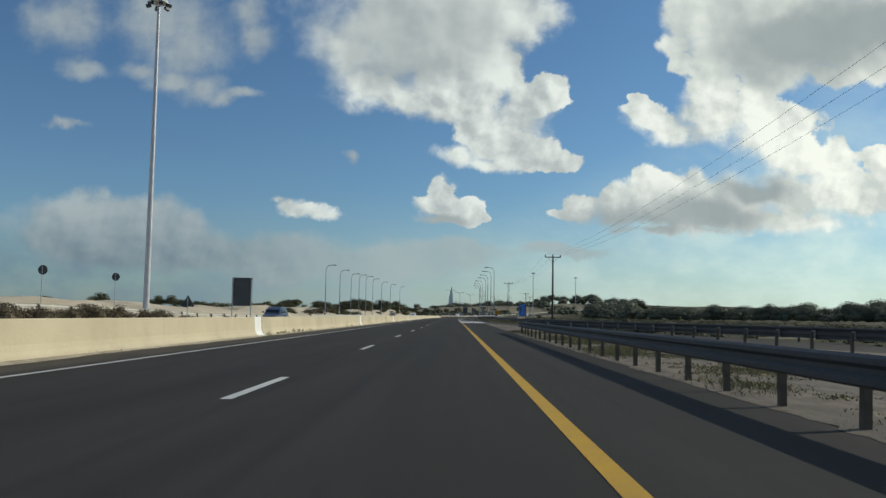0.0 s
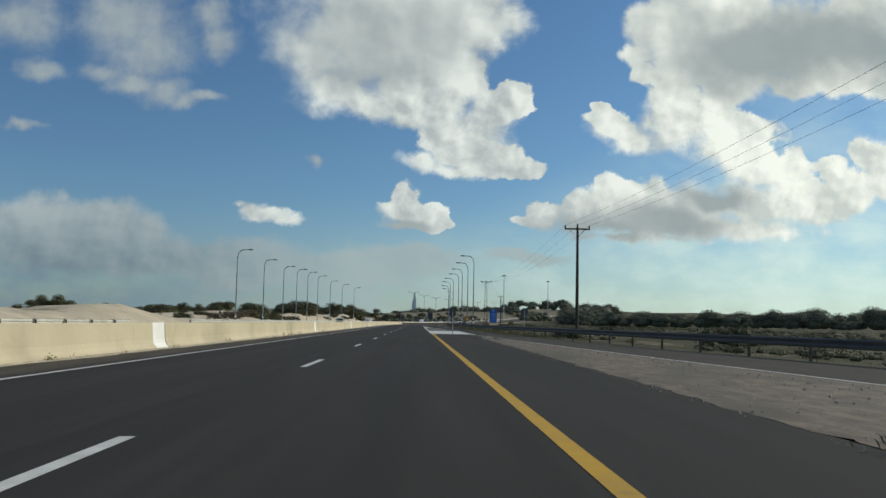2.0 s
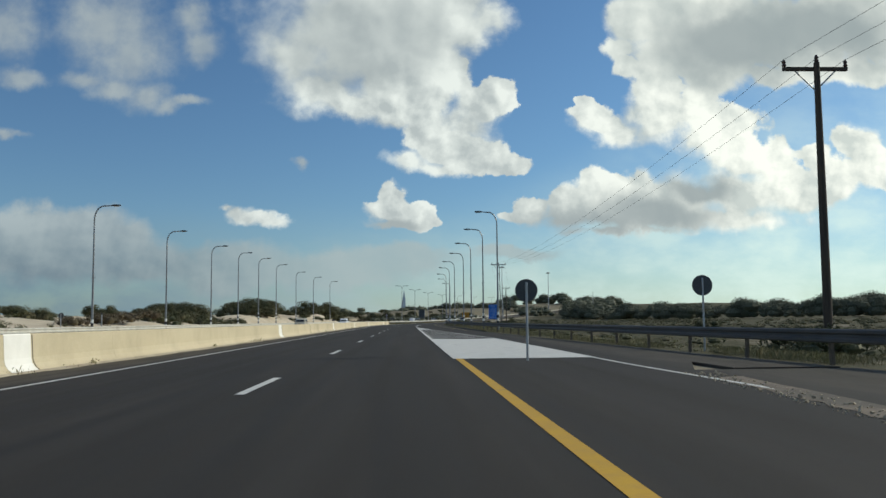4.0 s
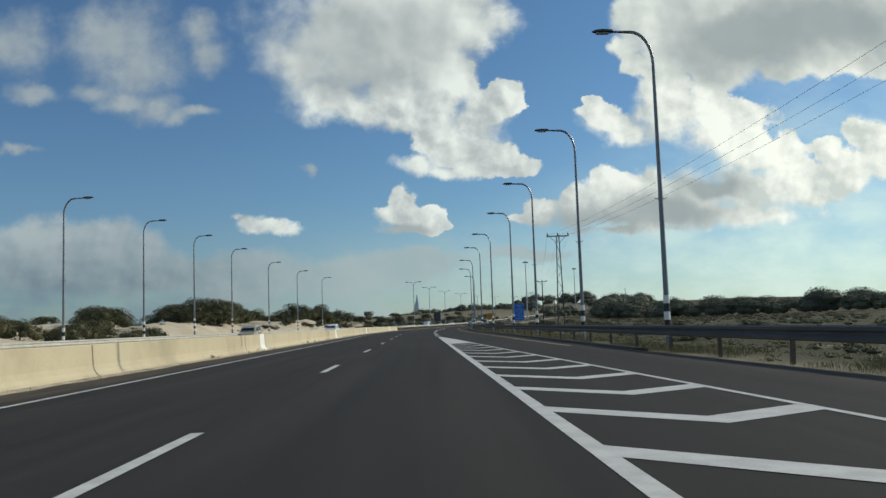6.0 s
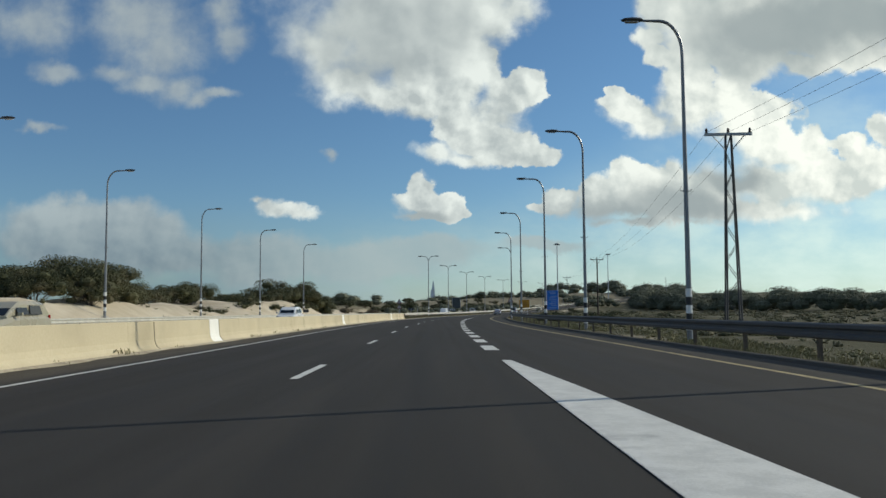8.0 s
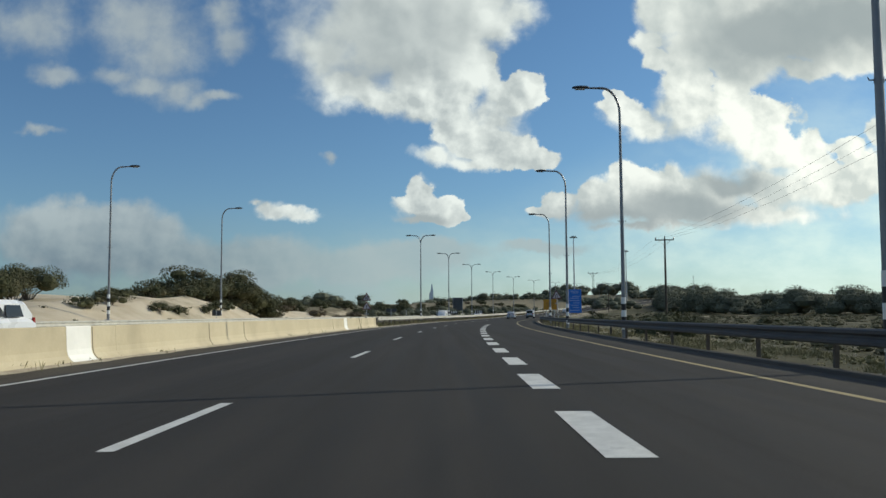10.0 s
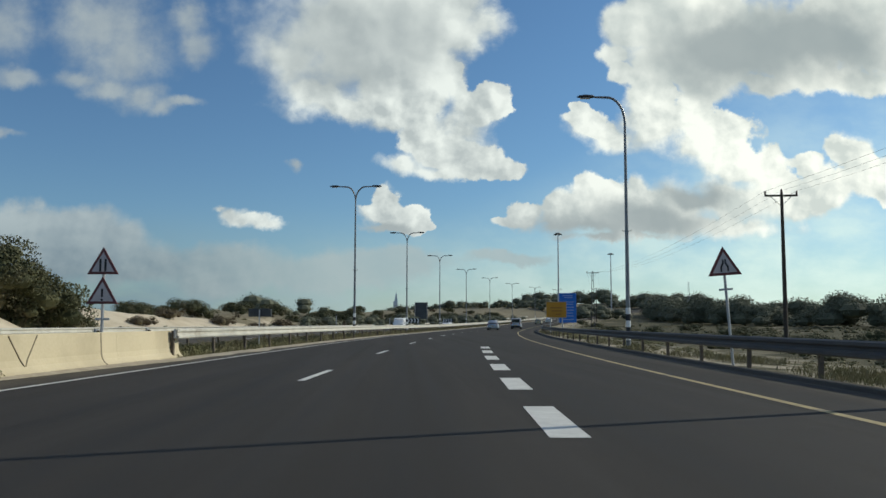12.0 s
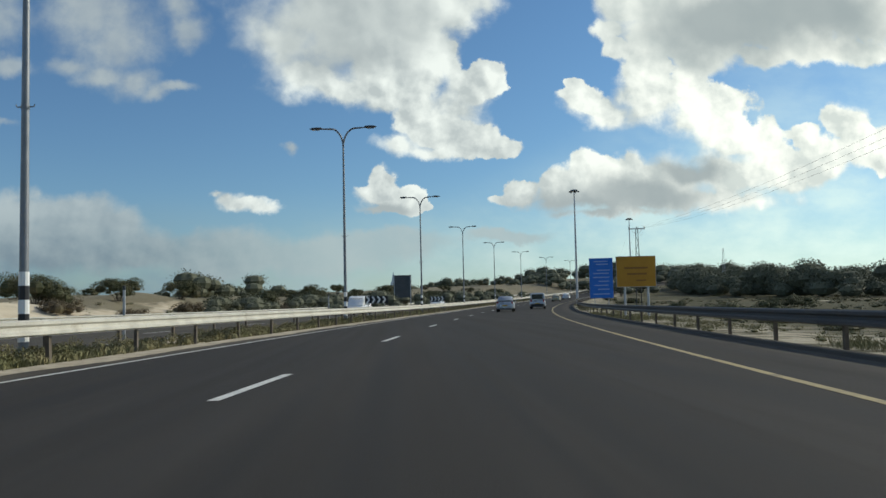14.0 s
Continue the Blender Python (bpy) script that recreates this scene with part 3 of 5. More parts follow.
# ---- carriageways ----
S_ALL = list(np.arange(-80, 960, 4.0))


def lane_line(parent, name, s0, s1, offset, width, material, step=4.0, lift=0.004):
    n = max(2, int((s1 - s0) / step) + 1)
    ss = np.linspace(s0, s1, n)
    get = offset if callable(offset) else (lambda s: offset)
    left = [rp(s, get(s) - width / 2, lift) for s in ss]
    right = [rp(s, get(s) + width / 2, lift) for s in ss]
    return part(name, Shape().strip(left, right), material, parent)


def build_road():
    left = lambda s: -8.0 if s < 317 else -7.05
    road = new("road", Shape().strip([rp(s, left(s)) for s in S_ALL], [rp(s, along(RIGHT_EDGE, s)) for s in S_ALL], 0.12).mesh("road", ASPHALT))
    tagged(road, "dark asphalt motorway carriageway with white and yellow lane lines", "road", kind="structure")
    lane_line(road, "edge_line", -80, 900, lambda s: along([(-80, -6.12), (215, -6.12), (270, -6.28), (900, -6.28)], s), 0.115, PAINT)
    lane_line(road, "yellow_edge_line", -80, 122, 1.2, 0.17, YELLOW)
    lane_line(road, "gore_line", 122, 211, 1.13, 0.17, PAINT)
    lane_line(road, "worn_edge_line", 178, 900, lambda s: along([(178, 5.35), (194, 5.15), (276, 4.75), (313, 4.3), (349, 4.1), (900, 4.1)], s), 0.13, OLD_YELLOW)
    lane_line(road, "ramp_line", 60, 211, lambda s: along(RAMP_LEFT, s), 0.11, PAINT, 2.0, 0.0075)
    for k in range(-2, 40):
        slip, aside = {3: (-0.6, 0.0), 4: (-0.5, 0.0), 18: (-0.35, 0.2), 22: (-0.5, 0.0)}.get(k, (0.0, 0.0))
        mid = 11.51 + 14.12 * k + slip
        lane_line(road, "lane_dash", mid - 1.8, mid + 1.65, aside - 2.34, 0.135, PAINT, 1.6)
    # Block line between the motorway and the joining lane.
    for k in range(-8, 13):
        s = 261.5 + 5.49 * k
        lane_line(road, "block_dash", s - 1.15, s + 1.7, along([(216, 1.15), (262, 1.45), (300, 1.28), (340, 1.32)], s), 0.36, PAINT, 1.0)
    # Painted nose, chevrons and tail of the gore.
    ins = lambda s: 1.21
    wide_in, wide_out = lambda s: 1.045, lambda s: along(RAMP_LEFT, s) + 0.076
    out = lambda s: along(RAMP_LEFT, s) - 0.06

    def chevron(s0, thick):
        rows = []
        for ds in (0.0, thick):
            a, b = ins(s0), out(s0)
            m = a + 0.52 * (b - a)
            rows.append([rp(s0 + 1.5 + ds, a, 0.0055), rp(s0 + ds, m, 0.0055), rp(s0 + 0.8 + ds, b, 0.0055)])
        part("chevron_bar", Shape().strip(rows[1], rows[0]), PAINT, road)

    for k in range(14):
        chevron(144.1 + 3.16 * k, 0.6)
    ss = list(np.arange(118.5, 141.0, 1.0))
    nose_in = [rp(s, wide_in(s), 0.0098) for s in ss] + [rp(142.6, wide_in(142.6), 0.0098)]
    nose_out = [rp(s, wide_out(s), 0.0098) for s in ss] + [rp(141.9, wide_out(141.9), 0.0098)]
    n = len(nose_in)
    mids = [(a + b) / 2 for a, b in zip(nose_in, nose_out)]
    mids[-1] = rp(140.9, 1.21 + 0.52 * (out(140.9) - 1.21), 0.0098)
    part("gore_nose", Shape().strip(nose_in, mids).strip(mids, nose_out), PAINT, road)
    ss = list(np.arange(187.8, 212, 1.0))
    tail_in, tail_out = [rp(s, wide_in(s), 0.0098) for s in ss], [rp(s, max(wide_out(s), 1.22), 0.0098) for s in ss]
    part("gore_tail", Shape().strip(tail_in, tail_out), PAINT, road)
    # Ramp that joins from the right.
    ss = list(np.arange(-40, 114.1, 3.0))
    ramp = new("ramp", Shape().strip([rp(s, along(RAMP_LEFT, s) - 0.12, -0.004) for s in ss], [rp(s, along(RAMP_RIGHT, s), -0.004) for s in ss], 0.12).mesh("ramp", ASPHALT))
    tagged(ramp, "grey asphalt slip road that joins the motorway", "road", kind="structure")
    ss = list(np.arange(113.5, 172.1, 3.0))
    apron = new("ramp", Shape().strip([rp(s, 6.25, -0.003) for s in ss], [rp(s, max(6.26, along(RAMP_RIGHT, s)), -0.003) for s in ss], 0.1).mesh("ramp", ASPHALT))
    tagged(apron, "grey asphalt end of the slip road beside the motorway", "road", kind="structure")
    # Gravel between shoulder and ramp.
    verge = Shape()
    ss = list(np.arange(-60, 111, 0.25))
    verge.strip([rp(s, along(RIGHT_EDGE, s) - 0.04 + 0.14 * noise.noise(Vector((s / 1.6, 0, 0))) + 0.12 * noise.noise(Vector((s / 0.45, 5, 0))), 0.004) for s in ss], [rp(s, along(RIGHT_EDGE, s) + 0.45, 0.02 + 0.015 * noise.noise(Vector((s / 3, 0, 0)))) for s in ss])
    ss = list(np.arange(-60, 101, 1.0))
    verge.strip([rp(s, along(RIGHT_EDGE, s) + 0.45, 0.02 + 0.015 * noise.noise(Vector((s / 3, 0, 0)))) for s in ss], [rp(s, max(along(RAMP_LEFT, s) - 0.09, along(RIGHT_EDGE, s) + 0.5), 0.002) for s in ss])
    tagged(new("pavement", verge.mesh("pavement", GRAVEL)), "brown gravel wedge between shoulder and slip road", "verge", kind="structure")
    # Opposite carriageway.
    other = new("road", Shape().strip([rp(s, -20.6, -0.005) for s in S_ALL], [rp(s, -9.0 if s < 318 else -10.4, -0.005) for s in S_ALL], 0.1).mesh("road", ASPHALT))
    tagged(other, "dark asphalt carriageway for the oncoming traffic", "road", kind="structure")
    lane_line(other, "edge_line", -80, 900, -10.6, 0.14, PAINT)
    lane_line(other, "edge_line", -80, 900, -18.0, 0.14, PAINT)
    for k in range(-2, 45):
        lane_line(other, "lane_dash", 6 + 14.2 * k, 9.2 + 14.2 * k, -14.3, 0.15, PAINT, 1.6)


build_road()


def build_kerb():
    """Low asphalt lip along the right edge under the guard rail."""
    ss = list(np.arange(172, 620, 4.0))
    prof = [(-0.02, 0.0), (0.05, 0.05), (0.28, 0.06), (0.45, 0.0), (0.45, -0.1), (-0.02, -0.1)]
    tagged(new("kerb", Shape().sweep([rp(s, 6.2) for s in ss], prof).mesh("kerb", ASPHALT)), "low dark asphalt kerb along the road edge", "kerb", kind="structure")


build_kerb()


# ---- concrete barrier ----
def build_barrier():
    prof = [(0.0, -0.1), (0.0, 0.04), (0.07, 0.09), (0.125, 0.17), (0.155, 0.29), (0.185, 0.76), (0.20, 0.775), (0.33, 0.775), (0.345, 0.76), (0.375, 0.29), (0.46, 0.09), (0.53, 0.04), (0.53, -0.1)]
    prof = [(-r, h) for r, h in prof][::-1]
    barrier = thing("concrete_barrier", (0, 0, 0), "pale cream concrete safety barrier between the carriageways", "barrier")
    s, k = -60.0, 0
    while s < 316.5:
        e = min(s + 11.994, 316.5)
        ss = np.linspace(s, e, 6)
        part("barrier_block", Shape().sweep([rp(t, -7.66) for t in ss], prof), CONCRETE, barrier)
        s += 12.0
    # Filler between the blocks, set back from their faces.
    inner = [(r * 0.96 - 0.013, h * 0.985) for r, h in prof]
    ss = list(np.arange(-60, 316, 4.0))
    part("joint_filler", Shape().sweep([rp(t, -7.66) for t in ss], inner), CONCRETE, barrier, "sandy filler in the joints")
    for s in (35.5, 74.3, 114.4, 150.1, 188.1, 224.3, 262, 301.0):
        face = [(0.006, 0.0), (0.006, 0.043), (-0.064, 0.094), (-0.119, 0.174), (-0.149, 0.29), (-0.178, 0.755), (-0.19, 0.782), (-0.24, 0.782), (-0.24, 0.0)]
        part("white_panel", Shape().sweep([rp(s - 0.6, -7.66), rp(s + 0.6, -7.66)], face), WHITE_CONCRETE, barrier, "whitewashed panel on the barrier face")
        crease = [(0.006, 0.0), (0.006, 0.043), (-0.064, 0.094), (-0.119, 0.174), (-0.149, 0.29), (-0.178, 0.755), (-0.24, 0.755), (-0.24, 0.0)]
        part("dark_joint", Shape().sweep([rp(s + 0.66, -7.66), rp(s + 0.70, -7.66)], crease), JOINT, barrier)
    edge = [(0.006, 0.0), (0.006, 0.043), (-0.064, 0.094), (-0.119, 0.174), (-0.149, 0.29), (-0.178, 0.755), (-0.24, 0.755), (-0.24, 0.0)]
    for s in (100.1, 166.4, 184.0, 218, 244, 271.6, 276.0, 296.2, 311.1):
        part("dark_joint", Shape().sweep([rp(s - 0.03, -7.66), rp(s + 0.03, -7.66)], edge), JOINT, barrier)
    # Chipped V-shaped cracks near the end of the barrier.
    for s, lean in ((307.0, 1), (308.1, -1)):
        crack = Shape()
        face = [(0.17, -0.120), (0.29, -0.151), (0.50, -0.166), (0.74, -0.180)]
        for (z0, r0), (z1, r1) in zip(face, face[1:]):
            a, b = rp(s + lean * (0.75 - z0) * 0.9, -7.66 + r0 + 0.004, z0), rp(s + lean * (0.75 - z1) * 0.9, -7.66 + r1 + 0.004, z1)
            crack.tube([a, b], [0.012, 0.015], 5)
        part("crack", crack, JOINT, barrier)


build_barrier()


def build_drift():
    """Sand and dirt blown against the foot of the barrier and along the median edge."""
    drift = Shape()
    ss = list(np.arange(-40, 620, 0.5))
    inner = [rp(s, (-7.60 if s < 314 else -7.5), 0.045 if s < 314 else 0.03) for s in ss]
    outer = []
    for s in ss:
        wide = 0.16 + 0.16 * noise.noise(Vector((s / 2.3, 0.4, 0))) + 0.10 * noise.noise(Vector((s / 0.6, 3.4, 0)))
        wide += 0.72 * smooth01(306, 316, s) * (0.75 + 0.5 * noise.noise(Vector((s / 3.0, 8.1, 0))))
        outer.append(rp(s, -7.60 + max(0.03, wide), 0.005))
    drift.strip(inner, outer)
    tagged(new("sand_drift", drift.mesh("sand_drift", DRIFT)), "dusty sand drifted along the foot of the barrier", "sand", kind="stuff")


build_drift()

# ---- guard rails ----
BEAM = [(0.0, 0.46), (0.05, 0.49), (0.05, 0.545), (0.0, 0.585), (0.0, 0.635), (0.05, 0.675), (0.05, 0.73), (0.0, 0.76)]
BEAM = BEAM + [(r - 0.012, h) for r, h in reversed(BEAM)]
POST_MESH = Shape().box((0.075, 0.10, 1.0), (0, 0, 0.20)).mesh("post", POST_RUST)
SPACER_MESH = Shape().box((0.06, 0.14, 0.26), (0, 0, 0.61)).mesh("spacer", STEEL)


def guard_rail(path, facing, gap, material, label, group):
    """A W-beam on posts; facing +1 shows the beam to the right of the path's way, -1 to its left."""
    rail = thing("guard_rail", (0, 0, 0), label, "guard rail", group)
    prof = [(facing * (r + 0.12), h) for r, h in BEAM]
    part("beam", Shape().sweep(path, prof if facing < 0 else prof[::-1]), material, rail, smooth=False)
    run, last = 0.0, 0.0
    for a, b in zip(path, path[1:]):
        d = (b - a).length
        while last <= run + d:
            p = a.lerp(b, (last - run) / d)
            turn = math.degrees(math.atan2(b.y - a.y, b.x - a.x)) - 90
            at = pose(p.x, p.y, p.z, random.uniform(-1.5, 1.5), random.uniform(-2, 2), turn)
            part("post", POST_MESH, None, rail, at=at)
            side = Vector((b.y - a.y, -(b.x - a.x), 0)).normalized() * facing * 0.07
            part("spacer", SPACER_MESH, None, rail, at=pose(p.x + side.x, p.y + side.y, p.z, 0, 0, turn))
            last += gap
        run += d
    return rail


def build_rails():
    nose = [(-40, 3.92), (0, 3.92), (30, 3.9), (44, 3.9), (49, 3.93), (51.2, 4.15), (52.6, 4.7), (53.1, 5.5), (52.6, 6.4), (50.5, 7.4), (46, 8.6), (41, 9.8), (35, 11.2), (28, 13.0), (18, 15.6), (5, 19.2), (-15, 26.0)]
    path = []
    for (a, b), (c, d) in zip(nose, nose[1:]):
        n = max(1, int(math.hypot(c - a, d - b) / 1.5))
        path += [rp(a + (c - a) * i / n, b + (d - b) * i / n, -0.065) for i in range(n)]
    # Both right-hand beams take the shade-darkened zinc, the sunlit left ones the pale steel.
    guard_rail(path, -1, 2.0, SHADED_ZINC, "grey steel guard rail that bends round the gore nose", "guard rails")
    ss = list(np.arange(-10, 640, 3.0))
    guard_rail([rp(s, max(along([(100, 7.1), (230, 7.05), (280, 6.85), (330, 6.85), (370, 7.1), (700, 7.1)], s), along(RAMP_RIGHT, s) + 0.75), -0.05) for s in ss], -1, 4.0, SHADED_ZINC, "grey steel guard rail on posts along the outer edge", "guard rails")
    ss = list(np.arange(315.8, 760, 3.0))
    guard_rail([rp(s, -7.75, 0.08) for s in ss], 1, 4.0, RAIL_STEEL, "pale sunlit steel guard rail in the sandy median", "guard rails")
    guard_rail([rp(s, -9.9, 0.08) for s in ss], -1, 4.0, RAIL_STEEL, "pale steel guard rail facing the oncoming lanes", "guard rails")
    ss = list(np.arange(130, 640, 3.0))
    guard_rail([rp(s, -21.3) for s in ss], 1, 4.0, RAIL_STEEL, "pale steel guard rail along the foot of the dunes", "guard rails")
    ss = list(np.arange(-20, 118, 3.0))
    path = [rp(s, -27.0 + 0.045 * s) for s in ss]
    path = [Vector((p.x, p.y, ground_height(p.x, p.y))) for p in path]
    guard_rail(path, -1, 4.0, RAIL_STEEL, "steel guard rail on sand above the carriageway", "guard rails")


build_rails()


# ---- lamps ----
def lamp_arm(reach, top, drop=1.1):
    pts = []
    for i in range(9):
        a = i / 8 * math.pi / 2
        pts.append((reach * 0.55 * (1 - math.cos(a)), 0, top - drop + drop * math.sin(a)))
    pts.append((reach, 0, top + 0.02))
    return pts


def lamp_head(x, z, facing):
    s = Shape()
    rings = ((-0.36, 0.05, 0.05), (-0.28, 0.13, 0.085), (0.0, 0.16, 0.10), (0.25, 0.12, 0.08), (0.38, 0.03, 0.03))
    n = 10
    for d, w, h in rings:
        for k in range(n):
            a = 2 * math.pi * k / n
            s.v.append((x + facing * d, w * math.cos(a), z + h * math.sin(a) * (1.0 if math.sin(a) > 0 else 0.55)))
    for i in range(len(rings) - 1):
        for k in range(n):
            a, b = i * n + k, i * n + (k + 1) % n
            s.f.append((a, b, b + n, a + n))
    s.f += [tuple(range(n)), tuple((len(rings) - 1) * n + k for k in range(n))]
    return s


def build_street_lamp(label, arms, reach, top, group):
    lamp = thing("street_lamp", (0, 0, 0), label, "street lamp", group)
    part("pole", Shape().tube([(0, 0, -1.2), (0, 0, 0.5), (0, 0, 5), (0, 0, top - 1.1)], [0.100, 0.096, 0.075, 0.053], 12), POLE, lamp, smooth=True)
    part("base_plate", Shape().box((0.36, 0.36, 0.05), (0, 0, 0.02)), STEEL, lamp)
    collar = part("collar", Shape().tube([(0, 0, 4.95), (0, 0, 5.0), (0, 0, 5.05)], [0.082, 0.086, 0.082], 12), POLE, lamp)
    for f in (-1, 1):
        part("prong", Shape().tube([(f * 0.08, 0, 5.0), (f * 0.17, 0, 5.0), (f * 0.19, 0, 5.05)], [0.014, 0.013, 0.01], 6), POLE, collar)
    for i in range(5):
        z = 0.41 + 0.272 * i
        dark = i % 2 == 1
        part("band", Shape().tube([(0, 0, z), (0, 0, z + 0.27)], [0.106 - 0.001 * i, 0.105 - 0.001 * i], 12), BLACK if dark else WHITE, lamp, "black painted band" if dark else "white painted band")
    for facing in arms:
        pts = [(facing * x, y, z) for x, y, z in lamp_arm(reach, top)]
        part("arm", Shape().tube(pts, [0.055] * 9 + [0.04], 8), POLE, lamp, smooth=True)
        head = part("head", lamp_head(facing * (reach + 0.3), top + 0.03, facing), HEAD, lamp, "dark lamp head", True)
        part("diffuser", Shape().box((0.42, 0.18, 0.03), (facing * (reach + 0.32), 0, top - 0.03)), LENS, head)
    return lamp


def build_lamps():
    first = build_street_lamp("tall galvanised street lamp with one arm and banded foot", (-1,), 1.35, 10.75, "lamps along the joining lane")
    spots = [(174.5, 8.0), (189.6, 8.0), (206.6, 7.95), (223, 8.05), (241, 7.7), (258, 7.45), (280.4, 7.15), (302.2, 6.95), (328, 7.3)]
    first.matrix_basis = stand(*spots[0], -0.1)
    for s, o in spots[1:]:
        copy_thing(first, stand(s, o, -0.1))
    first = build_street_lamp("tall galvanised street lamp with one arm beside the dunes", (1,), 1.35, 10.6, "lamps along the dunes")
    spots = [(165, -0.5), (185.5, -0.4), (205.6, -0.2), (222.8, 0.3), (239.7, 0.7), (257, 0.8), (279.5, 0.7), (302, 0.75), (325.8, 0.8)]
    first.matrix_basis = stand(spots[0][0], -24.4, spots[0][1])
    for s, z in spots[1:]:
        copy_thing(first, stand(s, -24.4, z))
    first = build_street_lamp("tall galvanised street lamp with two arms in the median", (-1, 1), 1.3, 11.3, "lamps in the median")
    spots = [355.8, 389, 423, 459.3, 498, 539.5, 585, 632, 682]
    first.matrix_basis = stand(spots[0], -8.4)
    for s in spots[1:]:
        copy_thing(first, stand(s, -8.4))


build_lamps()


def build_high_mast(at, height, label):
    mast = thing("high_mast", at, label, "light mast", "high masts")
    part("pole", Shape().tube([(0, 0, -1.5), (0, 0, 0.1), (0, 0, height * 0.5), (0, 0, height)], [0.33, 0.32, 0.24, 0.14], 16), MAST, mast, smooth=True)
    part("flange", Shape().lathe([(0.5, 0), (0.5, 0.08), (0.36, 0.1)], 16), STEEL, mast)
    part("head_frame", Shape().lathe([(0.3, height - 0.3), (0.95, height - 0.2), (0.95, height - 0.05), (0.3, height + 0.1)], 14), STEEL, mast)
    data = Shape().box((0.5, 0.35, 0.3), (1.1, 0, 0)).mesh("floodlight", HEAD)
    for k in range(6):
        part("floodlight", data, None, mast, at=pose(0, 0, height - 0.2, 0, 15, 60 * k))
    return mast


def on_ground(x, y, turn=0.0, z=0.0):
    return pose(x, y, ground_height(x, y) + z, 0, 0, turn)


def build_masts():
    build_high_mast(on_ground(-31.1, 87.9), 32.0, "very tall grey steel light mast on the sand")
    build_high_mast(on_ground(50, 556), 27.5, "tall light mast with a ring of floodlights beside the road")
    build_high_mast(on_ground(91, 657), 27.0, "far light mast with a ring of floodlights")


build_masts()


# ---- power line ----
POLES = [(14.2, 8.0, 10.2), (14.3, 126.0, 10.2), (14.8, 238.5, 10.3), (28.8, 351.5, 10.6), (40.1, 463.9, 11.2), (66.0, 575.0, 11.0)]
ARM = 1.1


def build_pole(x, y, h, turn):
    pole = thing("utility_pole", on_ground(x, y, turn), "dark wooden utility pole with a braced crossarm", "utility pole", "utility poles")
    part("pole", Shape().tube([(0, 0, -0.8), (0, 0, h * 0.5), (0, 0, h)], [0.16, 0.14, 0.10], 10), WOOD, pole, smooth=True)
    part("crossarm", Shape().box((2 * ARM + 0.1, 0.12, 0.13), (0, 0.14, h - 0.2)), WOOD, pole)
    for f in (-1, 1):
        part("brace", Shape().tube([(f * 0.75, 0.14, h - 0.24), (f * 0.02, 0.14, h - 0.95)], [0.025, 0.025], 6), STEEL, pole)
    for x0 in (-ARM, 0, ARM):
        part("insulator", Shape().lathe([(0.04, 0), (0.085, 0.06), (0.05, 0.12), (0.08, 0.17), (0.03, 0.27)], 10, (x0, 0.14 if x0 else 0.0, h - 0.13 if x0 else h)), GLAZED, pole, smooth=True)


def build_twin_pole(x, y, h, turn):
    pole = thing("utility_pole", on_ground(x, y, turn), "slim lattice utility pole with a braced crossarm", "utility pole", "utility poles")
    wide = lambda z: 0.40 - 0.26 * z / h
    for f in (-1, 1):
        for d in (-1, 1):
            part("leg", Shape().tube([(f * wide(0), d * wide(0) * 0.6, -0.8), (f * wide(h), d * wide(h) * 0.6, h)], [0.05, 0.04], 6), SHADED_ZINC, pole)
    for k in range(11):
        a, b = k * h / 11, (k + 1) * h / 11
        for d in (-1, 1):
            f = 1 if k % 2 else -1
            part("brace", Shape().tube([(f * wide(a), d * wide(a) * 0.6, a), (-f * wide(b), d * wide(b) * 0.6, b)], [0.018, 0.018], 5), SHADED_ZINC, pole)
    part("crossarm", Shape().box((2 * ARM + 0.2, 0.12, 0.14), (0, 0.0, h + 0.02)), STEEL, pole)
    for f in (-1, 1):
        part("strut", Shape().tube([(f * 0.8, 0, h - 0.05), (f * 0.15, 0, h - 0.8)], [0.025, 0.025], 6), STEEL, pole)
    for x0 in (-ARM, 0, ARM):
        part("insulator", Shape().lathe([(0.04, 0), (0.085, 0.06), (0.05, 0.12), (0.08, 0.17), (0.03, 0.27)], 10, (x0, 0.0, h + 0.08)), GLAZED, pole, smooth=True)


def build_power_line():
    tips = []
    for i, (x, y, h) in enumerate(POLES):
        a, b = POLES[max(0, i - 1)], POLES[min(len(POLES) - 1, i + 1)]
        turn = math.degrees(math.atan2(b[1] - a[1], b[0] - a[0])) - 90
        (build_twin_pole if i in (2, 4) else build_pole)(x, y, h, turn)
        m = on_ground(x, y, turn)
        tips.append([m @ Vector((x0, 0.14, h + 0.14)) for x0 in (-ARM, 0, ARM)])
    tips.insert(0, [p - Vector((0, 115, 0)) for p in tips[0]])
    for one, two in zip(tips, tips[1:]):
        for a, b in zip(one, two):
            pts = [a.lerp(b, t) - Vector((0, 0, 1.5 * 4 * t * (1 - t))) for t in np.linspace(0, 1, 25)]
            cable = new("power_cable", Shape().tube(pts, [0.0065] * len(pts), 5).mesh("power_cable", CABLE))
            tagged(cable, "thin dark power cable hanging between utility poles", "cable", "power cables")


build_power_line()


# ---- signs ----
def triangle(side, z0, y=0.0):
    """Corners of an upright triangle standing on its base, seen from -y."""
    h = side * 0.866
    return [(-side / 2, y, z0), (side / 2, y, z0), (0, y, z0 + h)]


